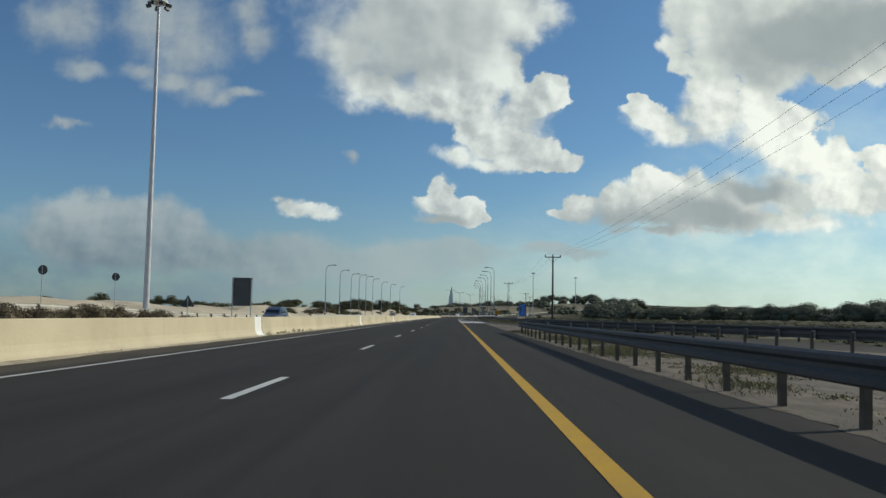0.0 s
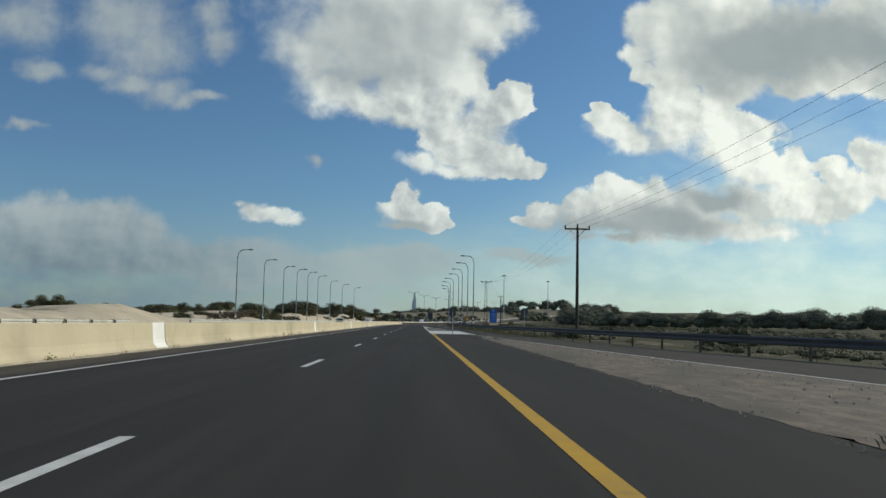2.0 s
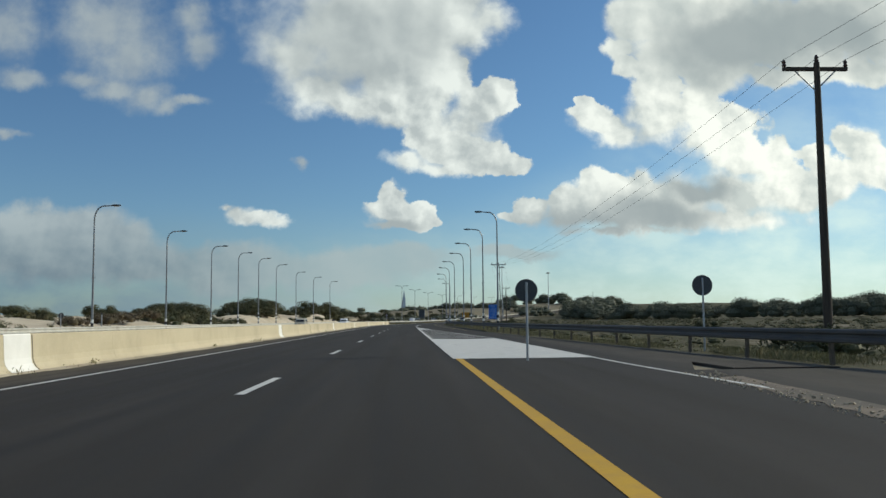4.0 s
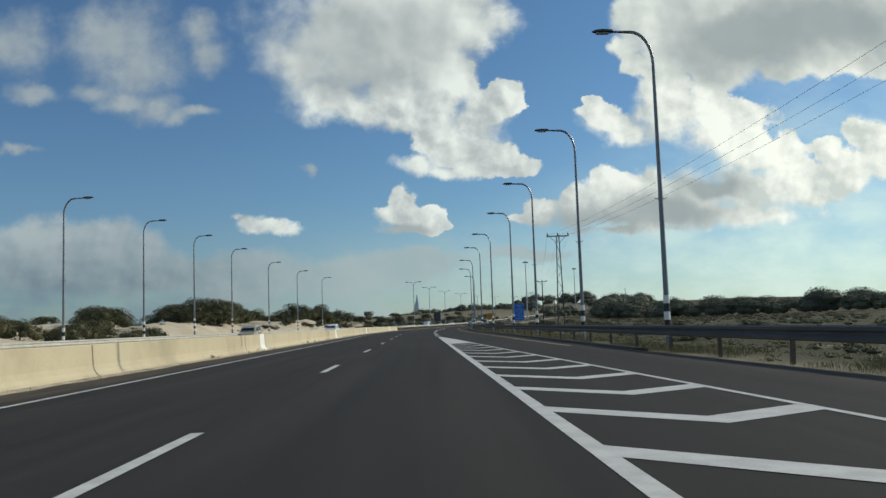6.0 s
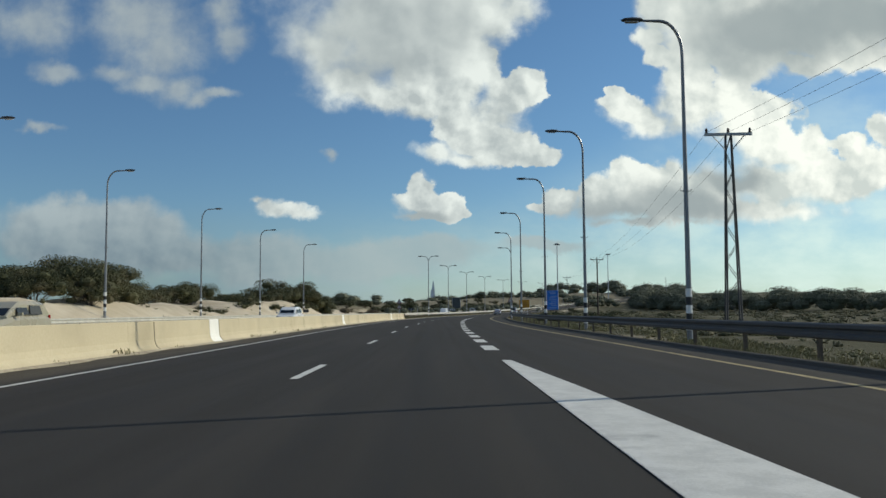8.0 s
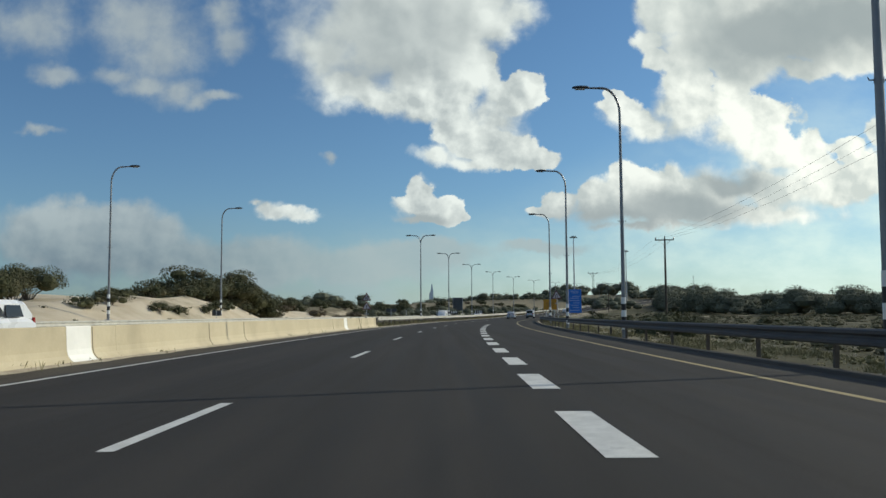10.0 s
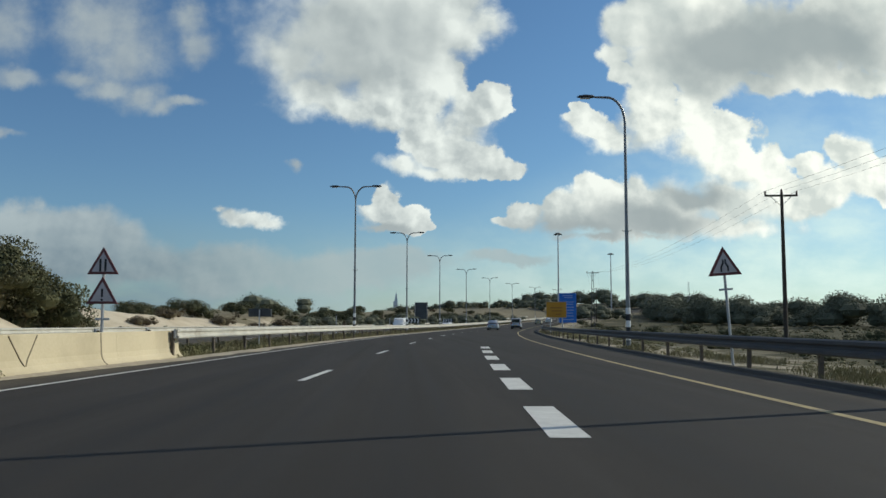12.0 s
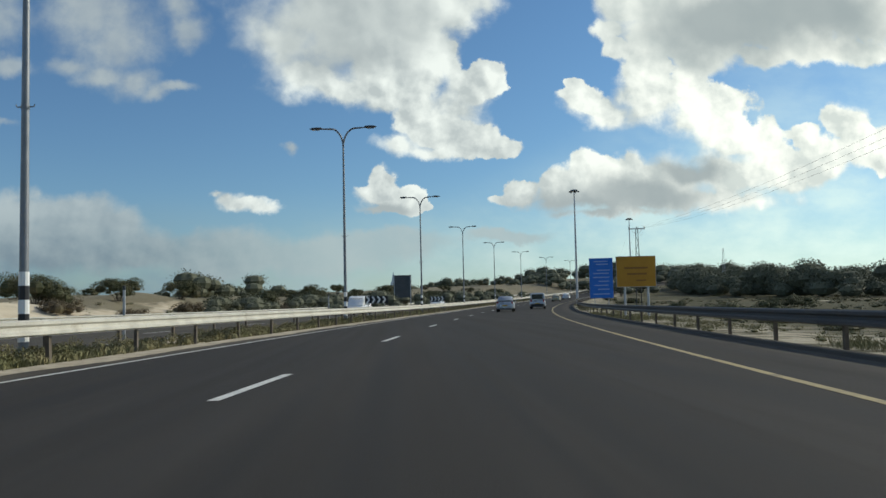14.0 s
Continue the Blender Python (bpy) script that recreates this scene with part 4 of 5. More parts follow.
def slab(points, thick):
    """A flat plate with the given outline facing -y."""
    s = Shape()
    n = len(points)
    s.v = [tuple(p) for p in points] + [(p[0], p[1] + thick, p[2]) for p in points]
    s.f = [tuple(range(n)), tuple(reversed(range(n, 2 * n)))] + [(i, i + n, (i + 1) % n + n, (i + 1) % n) for i in range(n)]
    return s


def disc(radius, z, y=0.0, n=28):
    return [(radius * math.sin(2 * math.pi * k / n), y, z + radius * math.cos(2 * math.pi * k / n)) for k in range(n)]


def inset(points, k):
    cx = sum(p[0] for p in points) / len(points)
    cz = sum(p[2] for p in points) / len(points)
    return [(cx + (p[0] - cx) * k, p[1], cz + (p[2] - cz) * k) for p in points]


FACE_WHITE = surface("faded_sign_white", (0.44, 0.40, 0.42), (0.56, 0.52, 0.53), 2.0, 0.5, 0.0, 0.0)
FACE_RED = surface("dull_red_border", (0.10, 0.03, 0.035), (0.16, 0.05, 0.05), 2.0, 0.5, 0.0, 0.0)


def warning_sign(at, label, heights, side, marks, lean=0.0):
    sign = thing("warning_sign", at @ pose(0, 0, 0, 0, lean, 0), label, "road sign", "warning signs")
    top = max(heights) + side * 0.8
    part("post", Shape().tube([(0, 0.06, -0.5), (0, 0.06, top)], [0.035, 0.035], 8), STEEL, sign)
    for z, mark in zip(heights, marks):
        rim = part("panel", slab(triangle(side, z), 0.03), FACE_RED, sign, "dark red bordered triangle")
        part("face", slab(inset(triangle(side, z, -0.004), 0.72), 0.003), FACE_WHITE, rim)
        mid = z + side * 0.29
        s = Shape()
        if mark == "narrow":
            for f in (-1, 1):
                s.box((0.045, 0.004, 0.13), (f * 0.085, -0.008, mid - 0.085)).box((0.045, 0.004, 0.12), (f * 0.055, -0.008, mid + 0.02), Euler((0, f * radians(-28), 0)).to_matrix()).box((0.04, 0.004, 0.10), (f * 0.03, -0.008, mid + 0.11))
        elif mark == "road":
            for f in (-1, 1):
                s.box((0.05, 0.004, 0.30), (f * 0.06, -0.008, mid))
        else:
            s.box((0.05, 0.004, 0.20), (0, -0.008, mid + 0.04)).box((0.05, 0.004, 0.05), (0, -0.008, mid - 0.12))
        part("symbol", s, BLACK, rim, "black road symbol")
    part("clamp", Shape().box((0.34, 0.03, 0.05), (0, 0.06, min(heights) - 0.35)), STEEL, sign)
    return sign


def round_back_sign(at, label, z, radius):
    """A round sign that shows its dark back."""
    sign = thing("round_sign", at, label, "road sign", "round signs")
    part("post", Shape().tube([(0, 0, -0.6), (0, 0, z + radius * 0.7)], [0.03, 0.03], 8), STEEL, sign)
    plate = part("plate", slab(disc(radius, z, 0.035), 0.012), SIGN_BACK, sign, "dark grey back of a round plate")
    part("stiffener", Shape().box((radius * 1.2, 0.02, 0.04), (0, 0.026, z)), SIGN_BACK, plate)
    return sign


def board_back(at, label, width, low, high, legs=2):
    """A big board on posts, seen from behind."""
    board = thing("sign_board", at, label, "sign board", "sign boards")
    for f in ((-1, 1) if legs == 2 else (0,)):
        part("post", Shape().tube([(f * width * 0.46, -0.07, -0.8), (f * width * 0.46, -0.07, high - 0.04)], [0.055 if legs == 2 else 0.028] * 2, 10), STEEL, board)
    plate = part("panel", Shape().box((width, 0.05, high - low), (0, 0.02, (low + high) / 2)), SIGN_BACK, board, "dark grey back of the panel")
    for k in range(1, 5):
        part("rib", Shape().box((width * 0.98, 0.03, 0.05), (0, -0.02, low + (high - low) * k / 5)), SIGN_BACK, plate)
    return board


def direction_sign(at, name, label, width, low, high, face, bars, bar_material, post_z):
    sign = thing(name, at, label, "road sign")
    for f in (-1, 1):
        part("post", Shape().tube([(f * width * 0.3, 0.1, -1.5), (f * width * 0.3, 0.1, high - 0.1)], [0.07, 0.07], 10), STEEL, sign)
    panel = part("panel", Shape().box((width, 0.06, high - low), (0, 0, (low + high) / 2)), face, sign)
    part("edge", Shape().box((width + 0.06, 0.03, high - low + 0.06), (0, 0.022, (low + high) / 2)), STEEL, panel)
    for x, z, w, h in bars:
        part("lettering_bar", Shape().box((w * width, 0.008, h * (high - low)), (x * width, -0.034, low + z * (high - low))), bar_material, panel)
    return sign


def build_signs():
    warning_sign(stand(311.3, -7.93, 0.76), "two faded triangular warning signs on one post over the barrier", (0.67, 1.36), 0.74, ("mark", "road"))
    warning_sign(stand(313.1, 7.2, -0.25), "triangular warning sign on a leaning post behind the guard rail", (2.45,), 0.84, ("narrow",), -4.0)
    round_back_sign(on_ground(-25.3, 64.9), "round sign on a thin post showing its dark back", 2.6, 0.30)
    round_back_sign(on_ground(-25.3, 53.3), "round sign on a thin post showing its dark back", 2.6, 0.30)
    sign = thing("triangle_sign", on_ground(-18.75, 61.5), "triangular sign on a post showing its dark back", "road sign")
    part("post", Shape().tube([(0, 0, -0.5), (0, 0, 2.0)], [0.03, 0.03], 8), STEEL, sign)
    part("plate", slab(triangle(0.95, 1.35, 0.035), 0.012), SIGN_BACK, sign, "dark back of a triangular plate")
    round_back_sign(stand(124, 9.3), "round sign on a post beside the slip road showing its back", 2.0, 0.33)
    round_back_sign(stand(117.3, 2.75), "round sign on a post at the gore nose", 1.66, 0.27)
    round_back_sign(stand(163, -26), "small round sign on a post by the sand", 1.6, 0.2)
    board_back(pose(-20.7, 85.1, 0.0, 0, 0, 6), "big dark sign board on two posts seen from behind", 1.95, 1.55, 4.32)
    board_back(stand(470, -19.3), "big grey sign board on posts seen from behind", 2.75, 1.7, 5.1)
    board_back(stand(327, -8.0, 0.0), "small dark board on a post beside the median rail", 0.95, 1.27, 1.60, 1)
    board_back(stand(318.5, -22.3, 0.3), "small dark board on one post below the dunes", 0.8, 0.72, 1.18, 1)
    rows = [(0.0, 0.92, 0.6), (0.05, 0.85, 0.5), (0.1, 0.70, 0.55), (0.0, 0.62, 0.65), (0.0, 0.52, 0.7), (0.12, 0.42, 0.45), (0.0, 0.32, 0.6), (0.1, 0.22, 0.5), (0.0, 0.10, 0.7)]
    direction_sign(stand(477, 10.7), "direction_sign", "tall blue direction sign with rows of white writing", 3.55, 0.9, 7.05, SIGN_BLUE, [(x, z, w, 0.024) for x, z, w in rows], BAR_WHITE, 0)
    direction_sign(stand(391.5, 8.45), "orange_sign", "orange roadworks board with dark writing on two posts", 2.25, 1.74, 3.5, SIGN_ORANGE, [(0.0, 0.62, 0.6, 0.06), (0.02, 0.42, 0.5, 0.06), (0.12, 0.2, 0.25, 0.05)], BAR_DARK, 0)
    for s in (413.5, 452):
        sign = thing("curve_marker", stand(s, -11.0, 0.0, 8), "low black and white chevron board on a bend", "road sign", "curve markers")
        for f in (-1, 1):
            part("post", Shape().tube([(f * 0.7, 0.05, -0.4), (f * 0.7, 0.05, 1.3)], [0.03, 0.03], 8), STEEL, sign)
        panel = part("panel", Shape().box((2.0, 0.03, 0.6), (0, 0, 1.42)), BLACK, sign)
        for k in range(4):
            x = -0.72 + 0.46 * k
            arrow = Shape()
            for f in (-1, 1):
                arrow.box((0.15, 0.006, 0.36), (x, -0.019, 1.42 + f * 0.135), Euler((0, radians(-38) * f, 0)).to_matrix())
            part("arrow", arrow, WHITE, panel, "white arrow")
    # Thin marker posts by the dunes.
    for s, o in ((170, -25.4), (369, -12.3), (402, -12.4)):
        post = thing("marker_post", stand(s, o), "thin grey marker post by the road", "post", "marker posts")
        part("stake", Shape().box((0.08, 0.05, 2.0), (0, 0, 0.7)), STEEL, post)
        part("cap", Shape().box((0.09, 0.06, 0.15), (0, 0, 1.77)), HEAD, post)


build_signs()


# ---- vehicles ----
def car_paint(name, color, metal=0.3):
    return surface(name, tuple(c * 0.94 for c in color), color, 0.7, 0.32, metal, 0.0, 10, spec=0.5)


SILVER = car_paint("silver_car_paint", (0.42, 0.44, 0.48), 0.5)
CREAM = car_paint("cream_car_paint", (0.44, 0.40, 0.30), 0.2)
VAN_WHITE = car_paint("white_car_paint", (0.72, 0.73, 0.74), 0.0)
GREYBLUE = car_paint("grey_blue_car_paint", (0.11, 0.14, 0.19), 0.4)


def ring_loft(stations):
    """A hull through rings: (y, half width, low, high, bulge)."""
    s = Shape()
    for y, w, low, high, r in stations:
        k = min(r, w * 0.4, (high - low) * 0.4)
        ring = [(-w + k, low), (w - k, low), (w, low + k), (w, high - k), (w - k, high), (-w + k, high), (-w, high - k), (-w, low + k)]
        s.v += [(x, y, z) for x, z in ring]
    n = 8
    for i in range(len(stations) - 1):
        for k in range(n):
            a, b = i * n + k, i * n + (k + 1) % n
            s.f.append((a, b, b + n, a + n))
    s.f += [tuple(reversed(range(n))), tuple((len(stations) - 1) * n + k for k in range(n))]
    return s


def wheel_mesh(radius, width):
    tyre, rim = Shape(), Shape()
    for shape, rings in ((tyre, [(radius * 0.62, -width / 2), (radius * 0.94, -width / 2), (radius, -width / 3), (radius, width / 3), (radius * 0.94, width / 2), (radius * 0.62, width / 2)]), (rim, [(radius * 0.2, -width * 0.42), (radius * 0.63, -width * 0.47), (radius * 0.63, width * 0.47), (radius * 0.2, width * 0.42)])):
        shape.lathe(rings, 18)
        shape.v = [(z, x, y) for x, y, z in shape.v]
    return tyre.mesh("tyre", TYRE, True), rim.mesh("rim", RIM, True)


TYRE_MESH, RIM_MESH = wheel_mesh(0.31, 0.2)


def build_car(at, label, paint, kind="hatch"):
    """A car that faces +y."""
    tall = kind == "van"
    length, half, roof = (4.5, 0.87, 1.82) if tall else (4.1, 0.84, 1.48)
    rear, nose = -length / 2, length / 2
    car = thing("van" if tall else "car", at, label, "van" if tall else "car")
    body = [(rear, half * 0.86, 0.42, 0.80, 0.12), (rear + 0.10, half * 0.96, 0.27, 0.92, 0.14), (rear + 0.7, half, 0.22, 0.96, 0.12), (0.3, half, 0.20, 0.94, 0.12), (nose - 1.1, half, 0.22, 0.90, 0.14), (nose - 0.35, half * 0.95, 0.25, 0.78, 0.16), (nose, half * 0.78, 0.36, 0.62, 0.12)]
    part("body", ring_loft(body), paint, car, smooth=True)
    if tall:
        cabin = [(rear + 0.06, half * 0.90, 0.85, roof - 0.10, 0.1), (rear + 0.22, half * 0.90, 0.85, roof, 0.1), (0.5, half * 0.90, 0.85, roof, 0.12), (1.05, half * 0.86, 0.85, roof - 0.3, 0.12), (1.55, half * 0.84, 0.82, 0.95, 0.03)]
    else:
        cabin = [(rear + 0.12, half * 0.84, 0.85, 1.12, 0.08), (rear + 0.42, half * 0.78, 0.85, roof - 0.05, 0.1), (rear + 0.9, half * 0.80, 0.85, roof, 0.12), (0.2, half * 0.80, 0.85, roof - 0.02, 0.12), (0.75, half * 0.79, 0.85, roof - 0.28, 0.1), (1.25, half * 0.82, 0.82, 0.93, 0.03)]
    part("roof", ring_loft(cabin), paint, car, smooth=True)

    def pane(name, corners, label=""):
        s = Shape()
        s.v = [tuple(c) for c in corners]
        s.f = [(0, 1, 2, 3)]
        n = (Vector(corners[1]) - Vector(corners[0])).cross(Vector(corners[2]) - Vector(corners[1])).normalized() * 0.02
        s.v += [tuple(Vector(c) - n) for c in corners]
        s.f += [(7, 6, 5, 4), (0, 4, 5, 1), (1, 5, 6, 2), (2, 6, 7, 3), (3, 7, 4, 0)]
        part(name, s, GLASS, car, label)

    w = half
    if tall:
        pane("rear_window", [(-w * 0.72, rear + 0.02, 1.10), (w * 0.72, rear + 0.02, 1.10), (w * 0.70, rear + 0.03, roof - 0.18), (-w * 0.70, rear + 0.03, roof - 0.18)], "dark rear window")
        pane("windscreen", [(w * 0.70, 1.50, 1.0), (-w * 0.70, 1.50, 1.0), (-w * 0.68, 0.98, roof - 0.24), (w * 0.68, 0.98, roof - 0.24)], "dark windscreen")
    else:
        pane("rear_window", [(-w * 0.66, rear + 0.07, 1.0), (w * 0.66, rear + 0.07, 1.0), (w * 0.60, rear + 0.36, roof - 0.13), (-w * 0.60, rear + 0.36, roof - 0.13)], "dark rear window")
        pane("windscreen", [(w * 0.68, 1.20, 0.97), (-w * 0.68, 1.20, 0.97), (-w * 0.64, 0.72, roof - 0.26), (w * 0.64, 0.72, roof - 0.26)], "dark windscreen")
    for f in (-1, 1):
        for y0, y1 in ((rear + 0.75, -0.35), (-0.27, 0.62)):
            z1 = roof - 0.16 if y1 < 0 else roof - 0.24
            corners = [(f * w * 0.915, y0, 0.99), (f * w * 0.915, y1, 0.99), (f * w * 0.83, y1 - 0.04, z1), (f * w * 0.83, y0 + 0.1, z1)]
            pane("side_window", corners if f > 0 else corners[::-1], "dark side window")
        part("tail_lamp", Shape().box((0.16, 0.10, 0.34), (f * w * 0.80, rear + 0.08, 0.80 if not tall else 0.95)), LIGHT_RED, car, "red tail lamp")
        part("headlamp", Shape().box((0.34, 0.14, 0.16), (f * w * 0.66, nose - 0.14, 0.62)), LIGHT_CLEAR, car, "clear headlamp")
        part("mirror", Shape().box((0.16, 0.10, 0.12), (f * (w + 0.07), 0.72, 1.0)), paint, car)
        for y in (rear + 0.78, nose - 0.82):
            tyre = part("wheel", TYRE_MESH, None, car, "black tyre", at=pose(f * (w - 0.11), y, 0.31))
            part("rim", RIM_MESH, None, tyre)
    part("rear_bumper", ring_loft([(rear - 0.05, w * 0.82, 0.34, 0.56, 0.08), (rear + 0.12, w * 0.93, 0.30, 0.58, 0.08)]), TRIM_BLACK if tall else paint, car, smooth=True)
    part("front_bumper", ring_loft([(nose - 0.12, w * 0.9, 0.26, 0.50, 0.08), (nose + 0.05, w * 0.76, 0.28, 0.46, 0.08)]), TRIM_BLACK, car, smooth=True)
    part("number_plate", Shape().box((0.5, 0.02, 0.11), (0, rear - 0.055, 0.62)), YELLOW, car, "plain yellow plate")
    part("grille", Shape().box((0.7, 0.03, 0.12), (0, nose + 0.02, 0.55)), TRIM_BLACK, car)
    return car


def build_traffic():
    build_car(stand(424, -0.35), "silver hatchback driving ahead on the motorway", SILVER)
    build_car(stand(441, 2.4), "silver grey van with dark rear windows on the motorway", SILVER, "van")
    build_car(stand(520, 1.2), "cream car far ahead on the motorway", CREAM)
    build_car(stand(548, 1.0), "white car far ahead on the motorway", VAN_WHITE)
    build_car(stand(76.5, -15.6, 0, 180), "dark grey blue car on the opposite carriageway", GREYBLUE)
    build_car(stand(226, -15.8, 0, 180), "cream car on the opposite carriageway behind the barrier", CREAM)
    build_car(stand(267, -13.0, 0, 180), "white car on the opposite carriageway", VAN_WHITE)
    build_car(stand(421, -14.2, 0, 180), "white van on the opposite carriageway", VAN_WHITE, "van")
    build_car(stand(462, -12.6, 0, 180), "white car on the opposite carriageway near the bend", VAN_WHITE)


build_traffic()


# ---- plants ----
def leaf_cloud(rng, lumps, count, size):
    """Small leaf cards over the skin of some lumps: corners and faces."""
    weights = np.array([r[0] * r[2] for _, r in lumps])
    which = rng.choice(len(lumps), count, p=weights / weights.sum())
    way = rng.normal(size=(count, 3))
    way /= np.linalg.norm(way, axis=1)[:, None]
    way[:, 2] = np.where(way[:, 2] < -0.35, -way[:, 2], way[:, 2])
    mid = np.array([lumps[i][0] for i in which]) + way * np.array([lumps[i][1] for i in which]) * rng.uniform(0.70, 1.08, (count, 1))
    a = rng.normal(size=(count, 3))
    a /= np.linalg.norm(a, axis=1)[:, None]
    b = np.cross(a, way + 0.4 * rng.normal(size=(count, 3)))
    b /= np.linalg.norm(b, axis=1)[:, None] + 1e-9
    long = size * rng.uniform(0.6, 1.4, (count, 1))
    wide = long * rng.uniform(0.35, 0.7, (count, 1))
    v = np.stack([mid - a * long, mid + b * wide, mid + a * long, mid - b * wide], 1).reshape(-1, 3)
    f = np.arange(count * 4).reshape(-1, 4)
    return v, f


def lump_core(lumps, k=0.72, sides=7, rows=4):
    """Dark inner masses that keep a crown from being see-through."""
    s = Shape()
    for (cx, cy, cz), (rx, ry, rz) in lumps:
        n = len(s.v)
        for j in range(rows + 1):
            t = math.pi * j / rows
            for i in range(sides):
                p = 2 * math.pi * i / sides
                s.v.append((cx + k * rx * math.sin(t) * math.cos(p), cy + k * ry * math.sin(t) * math.sin(p), cz + k * rz * math.cos(t)))
        for j in range(rows):
            for i in range(sides):
                a, b = n + j * sides + i, n + j * sides + (i + 1) % sides
                s.f.append((a, a + sides, b + sides, b))
    return s


def crown_mesh(name, rng, lumps, count, size, material, core=0.7):
    base = lump_core(lumps, core)
    v, f = leaf_cloud(rng, lumps, count, size)
    n = len(base.v)
    data = bpy.data.meshes.new(name)
    data.from_pydata(base.v + [tuple(p) for p in v.tolist()], [], base.f + [tuple(i + n for i in q) for q in f.tolist()])
    data.materials.append(material)
    return data


def build_shrub(seed, width, height, count, leaf, open_form=False, dry=False):
    """A dune tree or shrub: forked trunk and a crown of leaf clumps."""
    rng = np.random.default_rng(seed)
    shrub = thing("shrub", (0, 0, 0), "dry brown bush with fine twigs on sand" if dry else "dark green dune shrub with a ragged crown", "shrub", "dry bushes" if dry else "dune shrubs")
    lumps, trunk = [], Shape()
    for k in range(17):
        a, r = rng.uniform(0, 6.28), width * 0.5 * math.sqrt(rng.uniform(0.02, 0.7))
        z = height * (rng.uniform(0.30, 0.82) if open_form else rng.uniform(0.18, 0.78)) * (1 - 0.4 * (r / (width * 0.5)) ** 2)
        size = width * rng.uniform(0.11, 0.26)
        c = (r * math.cos(a), r * math.sin(a), z)
        lumps.append((c, (size, size, size * rng.uniform(0.55, 0.85))))
        bend = (c[0] * 0.35, c[1] * 0.35, z * 0.45)
        trunk.tube([(c[0] * 0.04, c[1] * 0.04, -0.5), bend, (c[0] * 0.9, c[1] * 0.9, z)], [0.045 * height / 3, 0.03 * height / 3, 0.012], 5, False)
    part("trunk", trunk, BARK, shrub)
    part("crown", crown_mesh("crown", rng, lumps, count, leaf, BROWN_SHRUB if dry else SHRUB, 0.5), None, shrub, "brown twiggy crown" if dry else "ragged dark green crown")
    return shrub


def place_plants():
    kinds = [build_shrub(1, 7.5, 3.5, 10500, 0.074), build_shrub(2, 5.6, 3.4, 7600, 0.072, True), build_shrub(3, 4.6, 2.6, 6000, 0.064), build_shrub(4, 3.4, 1.5, 3800, 0.046), build_shrub(5, 6.2, 4.5, 9000, 0.074, True), build_shrub(6, 2.4, 0.95, 2200, 0.04), build_shrub(8, 2.6, 1.05, 2800, 0.04, False, True)]
    used = [False] * len(kinds)
    rng = random.Random(7)

    def plant(kind, s, o, k=1.0):
        p = rp(s, o)
        at = pose(p.x, p.y, ground_height(p.x, p.y) - 0.05, 0, 0, rng.uniform(0, 360)) @ Matrix.Diagonal((k, k, k * rng.uniform(0.9, 1.1), 1))
        if used[kind]:
            ob = copy_thing(kinds[kind], pose(0, 0, 0))
        else:
            ob, used[kind] = kinds[kind], True
        ob.matrix_basis = at

    # The round shrub, the thick group beside the lamps, the band behind and the tall group further on.
    for s, o, kind, k in ((249.5, -38, 0, 0.95), (243, -36, 2, 0.8), (237, -36, 3, 1.1), (232, -35.5, 3, 1.0), (257, -29.5, 4, 0.72), (259, -32, 0, 1.0), (262, -28.5, 0, 0.9), (265, -27.5, 1, 0.95), (268, -29.5, 0, 0.9), (272, -31, 1, 0.9), (263, -33.5, 4, 0.8), (260, -26.8, 2, 0.75)):
        plant(kind, s, o, k)
    for s, o, kind, k in ((278, -34, 2, 1.0), (285, -36.5, 1, 0.9), (292, -37, 0, 0.85), (299, -37, 2, 1.1), (306, -37, 1, 1.0), (311, -36.5, 0, 0.95), (316, -38, 4, 0.8)):
        plant(kind, s, o, k)
    for s, o, kind, k in ((333, -38, 2, 1.0), (338, -33.2, 4, 1.4), (340.5, -31.5, 0, 1.1), (343, -29.6, 4, 1.25), (345.5, -28.4, 1, 1.35), (347.5, -27.4, 2, 1.1), (350, -26.6, 3, 1.1), (346, -30.5, 0, 0.9), (336.5, -36.5, 1, 0.9)):
        plant(kind, s, o, k)
    # Low scrub on the dune faces.
    for s, o, kind, k in ((203, -28, 3, 0.9), (208, -28.5, 3, 1.0), (212, -27, 3, 0.85), (216, -27.6, 3, 1.0), (220, -27.3, 3, 0.9), (198, -27.5, 5, 1.4), (192, -28, 5, 1.5), (224, -25.8, 5, 1.3), (227, -25.6, 5, 1.2), (230, -25.6, 5, 1.0), (324, -30.6, 3, 0.75), (324.5, -28, 5, 1.0), (319, -28.2, 3, 0.8), (329.5, -30.5, 5, 1.3), (317, -25.2, 3, 0.55), (323.5, -24.9, 3, 0.5), (326.5, -25.1, 3, 0.6), (329.5, -25.3, 5, 0.9), (336, -25.2, 3, 0.5), (313.5, -25.4, 3, 0.6), (331, -26.2, 5, 0.8), (287, -26.6, 5, 0.8), (294, -27, 5, 0.9), (304, -27, 5, 1.1), (310, -28, 3, 0.9)):
        plant(kind, s, o, k)
    for s, o, k in ((356, -34, 2.0), (362, -37, 1.7), (371, -33, 0.9), (379, -31, 0.8), (391, -33, 1.0), (404, -32, 0.9), (188, -27, 1.2), (182, -27.5, 1.4), (176, -27, 1.3), (171, -28, 1.2), (418, -35, 1.2), (427, -33, 1.0), (384, -37, 1.4), (396, -39, 1.6), (409, -37, 1.5), (414, -29, 0.9), (433, -36, 1.6), (438, -30, 1.1), (446, -34, 1.5), (454, -31, 1.3), (461, -33, 1.7), (468, -29, 1.2)):
        plant(6, s, o, k)
